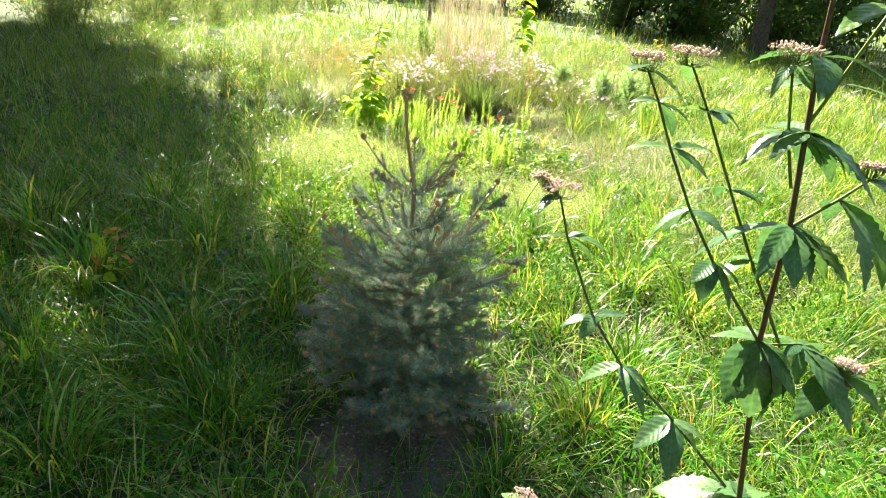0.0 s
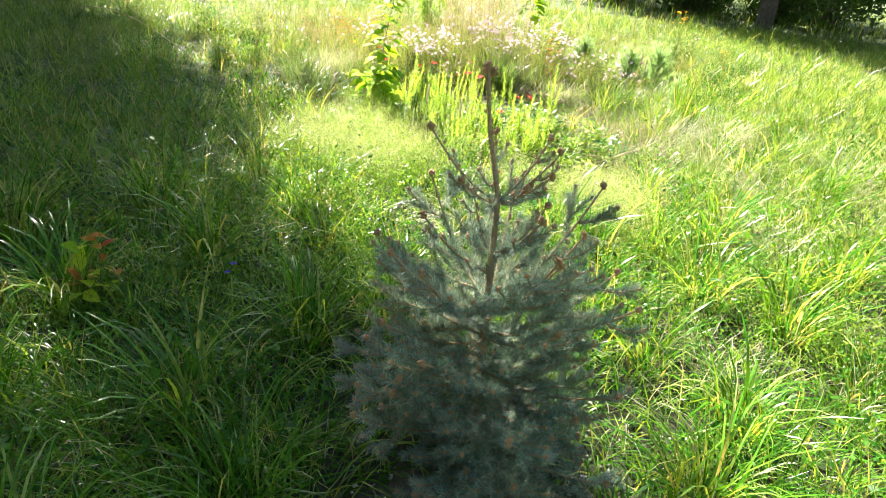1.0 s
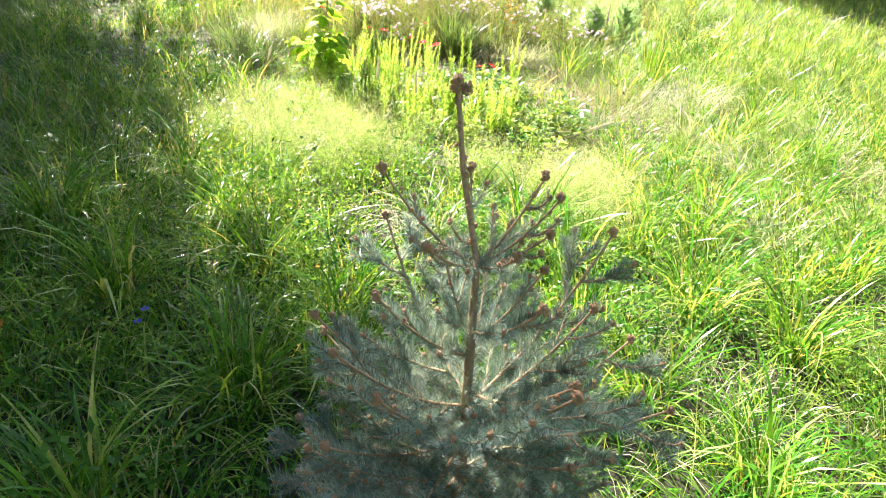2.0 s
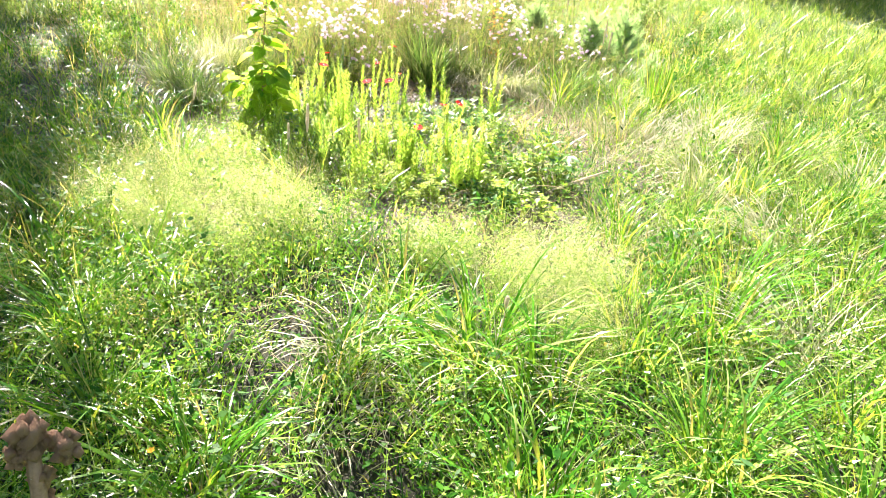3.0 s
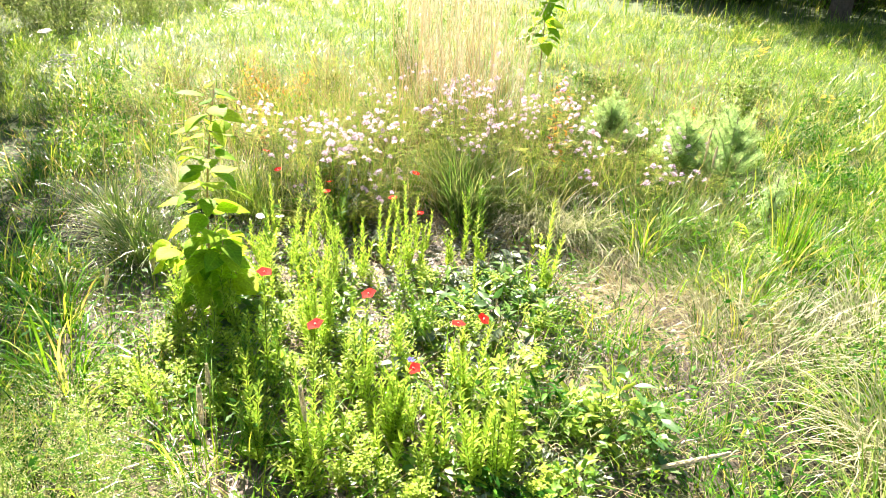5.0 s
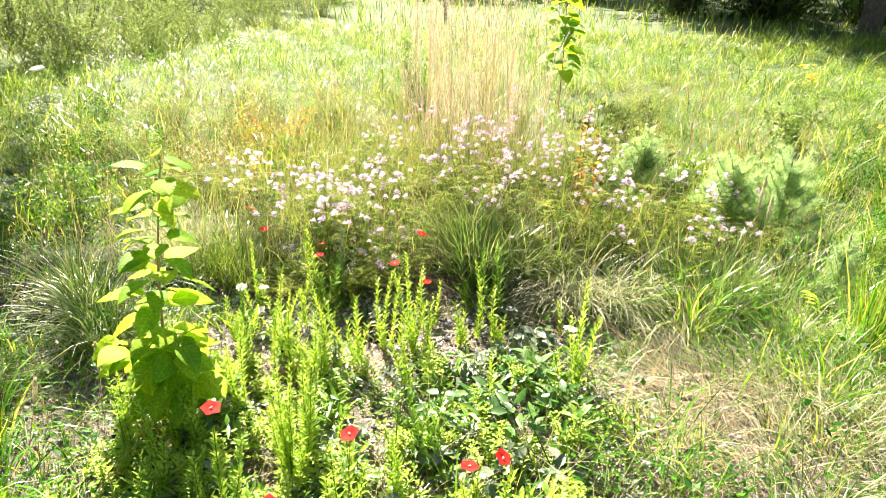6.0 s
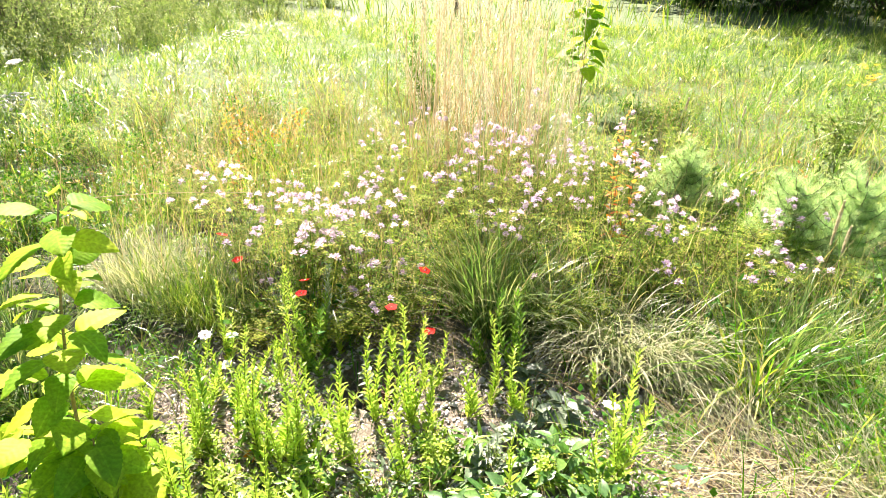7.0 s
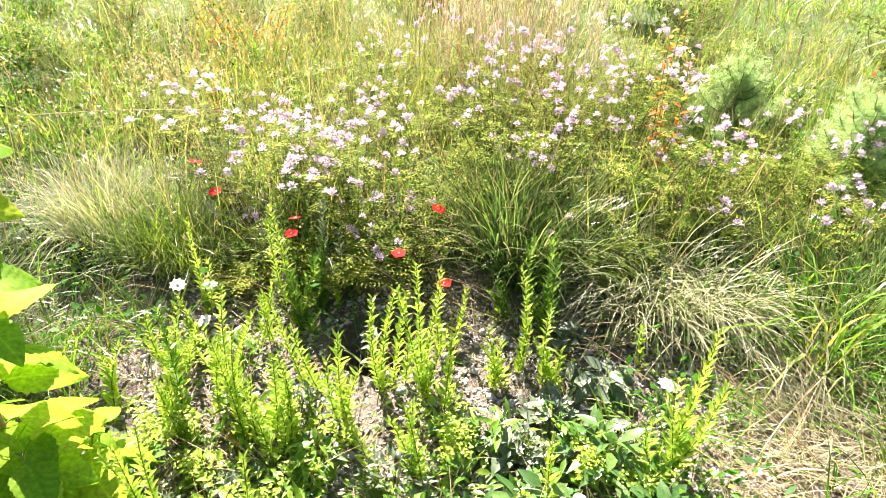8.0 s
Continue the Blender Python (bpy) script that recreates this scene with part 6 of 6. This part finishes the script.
rng = np.random.default_rng(33)
for x, y, r, h in ((-0.62, 3.78, 0.16, 0.22), (-0.42, 3.66, 0.15, 0.20), (-0.25, 3.55, 0.14, 0.18), (-0.72, 3.55, 0.15, 0.2), (-0.5, 3.42, 0.14, 0.18), (-0.82, 3.95, 0.14, 0.2), (0.42, 3.2, 0.14, 0.22), (0.55, 3.05, 0.12, 0.22), (0.36, 3.45, 0.13, 0.16), (0.62, 3.35, 0.12, 0.2),
                   (-0.95, 3.7, 0.12, 0.16), (0.15, 3.5, 0.12, 0.14), (1.35, 5.35, 0.12, 0.12)):
    froth(x, y, r * 1.35, h * 1.3, 11500)


def reed_clump(x, y, rx, ry, n, height):
    t = thing("reed_grass", x, y, "tall clump of dry golden reed grass with feathery heads", "ornamental grass")
    gs, gh = Geo(), Geo()
    for k in range(n):
        a, r = rng.uniform(0, 6.28), math.sqrt(rng.uniform(0, 1))
        p = np.array([rx * r * math.cos(a), ry * r * math.sin(a), -0.01])
        h = height * rng.uniform(0.42, 1.1)
        q = p + np.array([rng.normal(0, 0.09), rng.normal(0, 0.08), h])
        pts = arc(p, q, rng.normal(0, 0.03, 3) * np.array([1, 1, 0.2]), 8)
        tube(gs, pts, 0.0021, 0.0012, 4)
        m = 150
        s = rng.uniform(0.66, 0.999, m)
        i = np.minimum(6, (s * 7).astype(int))
        b = pts[i] + (pts[i + 1] - pts[i]) * (s * 7 - i)[:, None] + rng.normal(0, 0.013, (m, 3))
        w = np.tile([[0, 0, 1.0]], (m, 1)) + rng.normal(0, 0.35, (m, 3))
        diamonds(gh, b, w, rng.normal(size=(m, 3)), 0.011, 0.0022)
    part("stalk_mass", gs, REED, t, "straight golden stalks", kind="stuff")
    part("plume_mass", gh, SEEDHEAD, t, "narrow bleached seed plumes", kind="stuff")
    gb = Geo()
    m = 420
    a = rng.uniform(0, 6.28, m)
    r = np.sqrt(rng.uniform(0, 1, m))
    blades(gb, np.stack([rx * r * np.cos(a), ry * r * np.sin(a), np.zeros(m)], 1), a, rng.uniform(0.05, 0.5, m), rng.uniform(0.3, 1.6, m), rng.uniform(0.2, 0.5, m), 0.004, 5)
    part("blade_mass", gb, SHADESEDGE, t, kind="stuff")


rng = np.random.default_rng(34)
reed_clump(0.08, 6.7, 0.38, 0.42, 112, 1.08)
reed_clump(0.0, 7.75, 0.48, 0.45, 76, 1.08)


def red_weed(x, y, top, label, h):
    t = thing("red_weed", x, y, label, "weed")
    z0 = t.location[2]
    for dx in (0.0, 0.04, -0.03):
        gs, gl = Geo(), Geo()
        leafy_spire(gs, gl, (dx * 0.3, 0, -0.01), np.array([top[0] - x + dx, top[1] - y, h * (1 - abs(dx) * 5)]), rng.normal(0, 0.01, 3), 0.05, 0.024, 48, 0.35, 0.0016)
        part("foliage", gl, RUSTLEAF, part("stem", gs, REDSTEM, t, "dark red upright stem"), "leaves turned scarlet and orange", kind="stuff")


rng = np.random.default_rng(35)
red_weed(0.62, 6.12, (0.62, 6.15), "upright weed with scarlet and orange autumn leaves", 0.60)
red_weed(-1.05, 6.5, (-1.08, 6.55), "rusty dry upright weed in the grass", 0.26)
red_weed(1.40, 6.42, (1.38, 6.45), "orange-leaved weed behind the pine saplings", 0.43)


# ---- pine saplings ----
def pine(x, y, height, n, label, wide=1.0):
    t = thing("pine_sapling", x, y, label, "pine", "pine saplings")
    g = Geo()
    tube(g, arc((0, 0, -0.02), (0.01, 0, height * 0.9), (0.01, 0, 0), 6), 0.006, 0.003, 6)
    part("trunk", g, BARK, t)
    for k in range(n):
        s = 0.03 + 0.97 * k / n
        a = k * 2.4 + rng.normal(0, 0.2)
        ln = height * wide * (0.55 - 0.34 * s) * rng.uniform(0.75, 1.2)
        p = np.array([0.01 * s, 0, height * 0.9 * s])
        w = np.array([math.cos(a), math.sin(a), 0.35 + 0.5 * s])
        pts = arc(p, p + unit(w) * ln, (0, 0, -0.03), 6)
        gw, gn = Geo(), Geo()
        tube(gw, pts, 0.0026, 0.0014, 5)
        needles_along(gn, pts, 4300, 0.046, 0.0013, 1.25)
        b = part("branch", gw, BARK, t)
        part("needle_mass", gn, PINE, b, "long soft blue-green pine needles", kind="stuff")


PN = "bushy young pine with long soft green needles"
rng = np.random.default_rng(36)
pine(0.95, 6.50, 0.40, 34, PN)
pine(1.29, 6.20, 0.43, 34, PN)
pine(1.53, 6.22, 0.47, 36, PN)
pine(1.53, 5.62, 0.36, 12, "slim young blue-green pine beside the grass", 0.4)

rng = np.random.default_rng(37)
# dark foliage added where only a shaded gap lies beside the pines
for x, y, hh in ((1.14, 6.62, 0.26), (0.80, 6.70, 0.30)):
    bush(x, y, hh * 1.25, 0.24, 1700, 0.026, SHADESEDGE, "dark green leafy herb in place of the shaded gap beside the pines", "herb", "leafy_herb", "herbs in the meadow")
for x, y, hh in ((-2.1, 6.6, 0.3), (-2.45, 7.2, 0.35), (-1.75, 7.3, 0.3), (-2.9, 8.1, 0.4), (-1.6, 8.2, 0.3), (2.2, 6.5, 0.28), (2.6, 7.4, 0.3), (3.1, 8.3, 0.35), (1.2, 8.6, 0.3)):
    bush(x, y, hh * 0.6, 0.28, 800, 0.022, SHADELEAF, "low dark-green leafy herb in the meadow", "herb", "leafy_herb", "herbs in the meadow")
bush(2.35, 8.05, 0.42, 0.22, 900, 0.035, BUSHLEAF, "dark leafy herb standing in the bright meadow", "herb", "leafy_herb", "herbs in the meadow")
bush(1.70, 6.9, 0.40, 0.16, 420, 0.03, BUSHLEAF, "dark leafy herb behind the bank", "herb", "leafy_herb", "herbs in the meadow")
bush(-0.45, 8.75, 0.62, 0.16, 2200, 0.026, HERB, "tall bushy herb beside the reed grass", "herb", "leafy_herb", "herbs in the meadow")
bush(-1.9, 6.2, 0.25, 0.3, 900, 0.025, HERB, "low green herb in the meadow", "herb", "leafy_herb", "herbs in the meadow")
bush(-1.25, 6.75, 0.30, 0.3, 900, 0.02, STRAW, "dry brown seed-bearing herb in the meadow", "herb", "leafy_herb", "herbs in the meadow")
bush(-1.15, 7.25, 0.34, 0.25, 700, 0.02, RUSTLEAF, "rust-brown seed-bearing herb in the meadow", "herb", "leafy_herb", "herbs in the meadow")
bush(-0.95, 6.95, 0.30, 0.3, 900, 0.02, VETCHLEAF, "tangled yellow-green herb in the meadow", "herb", "leafy_herb", "herbs in the meadow")


def spike_weed(x, y, top, h, material, label):
    t = thing("spike_weed", x, y, label, "weed")
    gs, gl = Geo(), Geo()
    leafy_spire(gs, gl, (0, 0, -0.01), (top, 0, h), (0, 0, 0), 0.035, 0.008, 120, 0.9, 0.003)
    part("stem", gs, STEM, t)
    part("foliage", gl, material, t, kind="stuff")


spike_weed(-0.74, 8.7, 0.0, 0.88, BUSHLEAF, "single tall dark-leaved spike in the meadow")
spike_weed(-0.70, 4.28, 0.02, 0.20, FLAXLEAF, "small leafy spike in the grass")


def wild_carrot(x, y, h, r):
    t = thing("wild_carrot", x, y, "wild carrot with a flat white umbel", "wildflower", "wild carrots")
    gs, gf = Geo(), Geo()
    top = np.array([0, 0, h])
    tube(gs, arc((0, 0, -0.01), top - np.array([0, 0, 0.03]), (0.01, 0, 0), 6), 0.002, 0.0014, 5)
    for k in range(34):
        a, q = k * 2.4, r * math.sqrt((k + 0.5) / 34)
        e = top + np.array([q * math.cos(a), q * math.sin(a), -2.5 * q * q - 0.25 * q * math.sin(-a)])
        tube(gs, arc(top - np.array([0, 0, 0.03]), e, (0, 0, -0.004), 4), 0.0007, 0.0005, 3)
        grains(gf, e + rng.normal(0, 0.0045, (12, 3)) * np.array([1, 1, 0.35]), 0.0055, (1, 1, 0.6), 0.3)
    part("stem", gs, STEM, t)
    part("umbel", gf, WHITEPETAL, t, "flat white flower umbel")


rng = np.random.default_rng(38)
for x, y, h, r in ((-2.64, 7.2, 0.36, 0.11), (-2.42, 9.9, 0.40, 0.13), (-3.6, 8.5, 0.3, 0.05), (-4.6, 11.6, 0.4, 0.06)):
    wild_carrot(x, y, h, r)


def dotted_flower(x, y, h, petals, n, spread, label, name="meadow_flower", size=0.012):
    t = thing(name, x, y, label, "wildflower", "single flowers in the meadow")
    for k in range(n):
        q = np.array([rng.normal(0, spread), rng.normal(0, spread), h * rng.uniform(0.82, 1.0)])
        gs, gl, gf = Geo(), Geo(), Geo()
        leafy_spire(gs, gl, (0, 0, -0.01), q, (0, 0, 0), 0.024, 0.007, 60, 0.8, 0.0011)
        a = np.arange(6) * 1.047
        w = np.stack([np.cos(a), np.sin(a), np.full(6, 0.5)], 1)
        leaves(gf, np.tile(q, (6, 1)), w, np.tile([[0, 0, 1.0]], (6, 1)), size, size * 0.6, 2, 0.1, 0.2)
        s = part("stem", gs, STEM, t)
        part("foliage", gl, HERB, s, kind="stuff")
        part("flower", gf, petals, s)


rng = np.random.default_rng(39)
dotted_flower(0.08, 4.23, 0.27, BLUEPETAL, 1, 0.004, "blue cornflower beside a red flax flower", size=0.014)
dotted_flower(-0.79, 2.28, 0.13, BLUEPETAL, 2, 0.03, "violet-blue bellflowers in shaded grass", size=0.013)
dotted_flower(-0.42, 2.52, 0.13, YELLOWPETAL, 1, 0.005, "yellow buttercup in the grass", size=0.010)
dotted_flower(2.05, 7.44, 0.68, YELLOWPETAL, 16, 0.035, "tall weed with golden-yellow flowers", size=0.018)
dotted_flower(2.55, 7.3, 0.35, YELLOWPETAL, 5, 0.05, "weed with golden-yellow flowers", size=0.018)
dotted_flower(-1.75, 6.3, 0.2, YELLOWPETAL, 2, 0.05, "small yellow flower in the grass", size=0.012)
weed(-1.17, 2.22, 0.07, 0.30, 14, 0.05, 0.028, RUSTLEAF, "seedling with yellow and orange leaves in shaded grass", "tinted_seedling", "seedling")
weed(-1.18, 2.16, 0.08, 0.24, 14, 0.065, 0.036, SAPLEAF, "seedling with yellow-green leaves in shaded grass", "tinted_seedling", "seedling")


def seed_stalk(x, y, h, top, head, label="bleached grass stalk with a furry seed head", r=0.0011):
    """A dry stalk; its seed head is a spindle of fine husks."""
    t = thing("seed_stalk", x, y, label, "grass stalk", "seed stalks in the grass")
    gs, gh = Geo(), Geo()
    q = np.array([top[0], top[1], h])
    pts = arc((0, 0, -0.01), q, (0.1 * top[0], 0.1 * top[1], 0.05 * h), 8)
    tube(gs, pts, r, r * 0.6, 4)
    w = unit(pts[-1] - pts[-2])
    n = int(900 * head / 0.1)
    s = rng.uniform(0, 1, n)
    b = q - w * head * s[:, None]
    d = unit(np.cross(w, rng.normal(size=(n, 3))))
    diamonds(gh, b + d * 0.003 * np.sin(np.pi * np.clip(s, 0.05, 0.95))[:, None], d * 0.5 + w, rng.normal(size=(n, 3)), 0.008, 0.0022)
    part("stalk", gs, STRAW, t)
    part("seed_head", gh, SEEDHEAD, t)


rng = np.random.default_rng(40)
for x, y, h, tx, ty, hd in ((-0.33, 3.86, 0.40, 0.02, 0.0, 0.10), (-0.11, 3.98, 0.32, -0.03, 0.0, 0.10), (-0.44, 4.15, 0.24, 0.01, 0.0, 0.09), (-0.86, 4.7, 0.30, 0.03, 0.0, 0.1), (-1.0, 4.55, 0.28, 0.1, 0.0, 0.08), (-0.62, 4.02, 0.2, 0.05, 0.0, 0.06),
                            (1.15, 5.2, 0.05, -0.12, -0.1, 0.06), (0.48, 4.12, 0.14, 0.40, -0.02, 0.24), (1.29, 5.88, 0.44, 0.01, 0.0, 0.16), (1.32, 5.87, 0.36, 0.02, 0.0, 0.1), (-0.45, 2.75, 0.14, 0.1, 0.12, 0.05), (0.28, 2.9, 0.26, 0.02, 0.05, 0.03), (-0.15, 5.62, 0.25, 0.02, -0.05, 0.03), (1.28, 6.75, 0.45, -0.05, 0.0, 0.08), (1.05, 7.2, 0.5, 0.05, 0.0, 0.07), (1.4, 7.4, 0.45, 0.06, 0, 0.07), (1.6, 7.6, 0.5, 0.05, 0, 0.07),
                            (-4.45, 11.3, 0.85, 0.1, 0, 0.25), (3.0, 17.5, 0.9, 0.1, 0, 0.3), (3.4, 17.2, 0.85, 0.1, 0, 0.3), (3.8, 17.0, 0.9, 0.12, 0, 0.3), (2.2, 17.3, 0.9, -0.08, 0, 0.3), (4.3, 16.4, 0.8, 0.12, 0, 0.3)):
    seed_stalk(x, y, h, (tx, ty), hd, r=0.0011 if y < 9 else 0.006)


def fallen_stalk(a, b, sag, r=0.0014):
    """A long broken straw resting on the plants."""
    a = np.array(a, float)
    t = thing("fallen_straw", a[0], a[1], "long broken dry straw lying across the plants", "straw", "fallen straws", z=float(a[2]))
    g = Geo()
    tube(g, arc((0, 0, 0), np.array(b, float) - a, (0, 0, sag), 10), r, r * 0.6, 4)
    part("straw", g, STRAW, t)


fallen_stalk((0.26, 5.52, -0.10), (0.84, 4.98, -0.12), 0.10)
fallen_stalk((0.20, 5.46, -0.14), (0.62, 5.05, -0.13), 0.07)
fallen_stalk((-1.30, 5.78, 0.19), (-0.58, 5.74, 0.27), 0.012)
fallen_stalk((-3.65, 6.93, 0.02), (-2.1, 5.45, -0.06), 0.10, 0.004)
fallen_stalk((0.85, 4.35, -0.12), (0.55, 4.75, -0.1), 0.07)
fallen_stalk((-0.45, 5.42, -0.12), (-0.62, 5.35, -0.02), 0.03)
fallen_stalk((0.5, 4.05, -0.12), (0.8, 3.85, -0.10), 0.06)
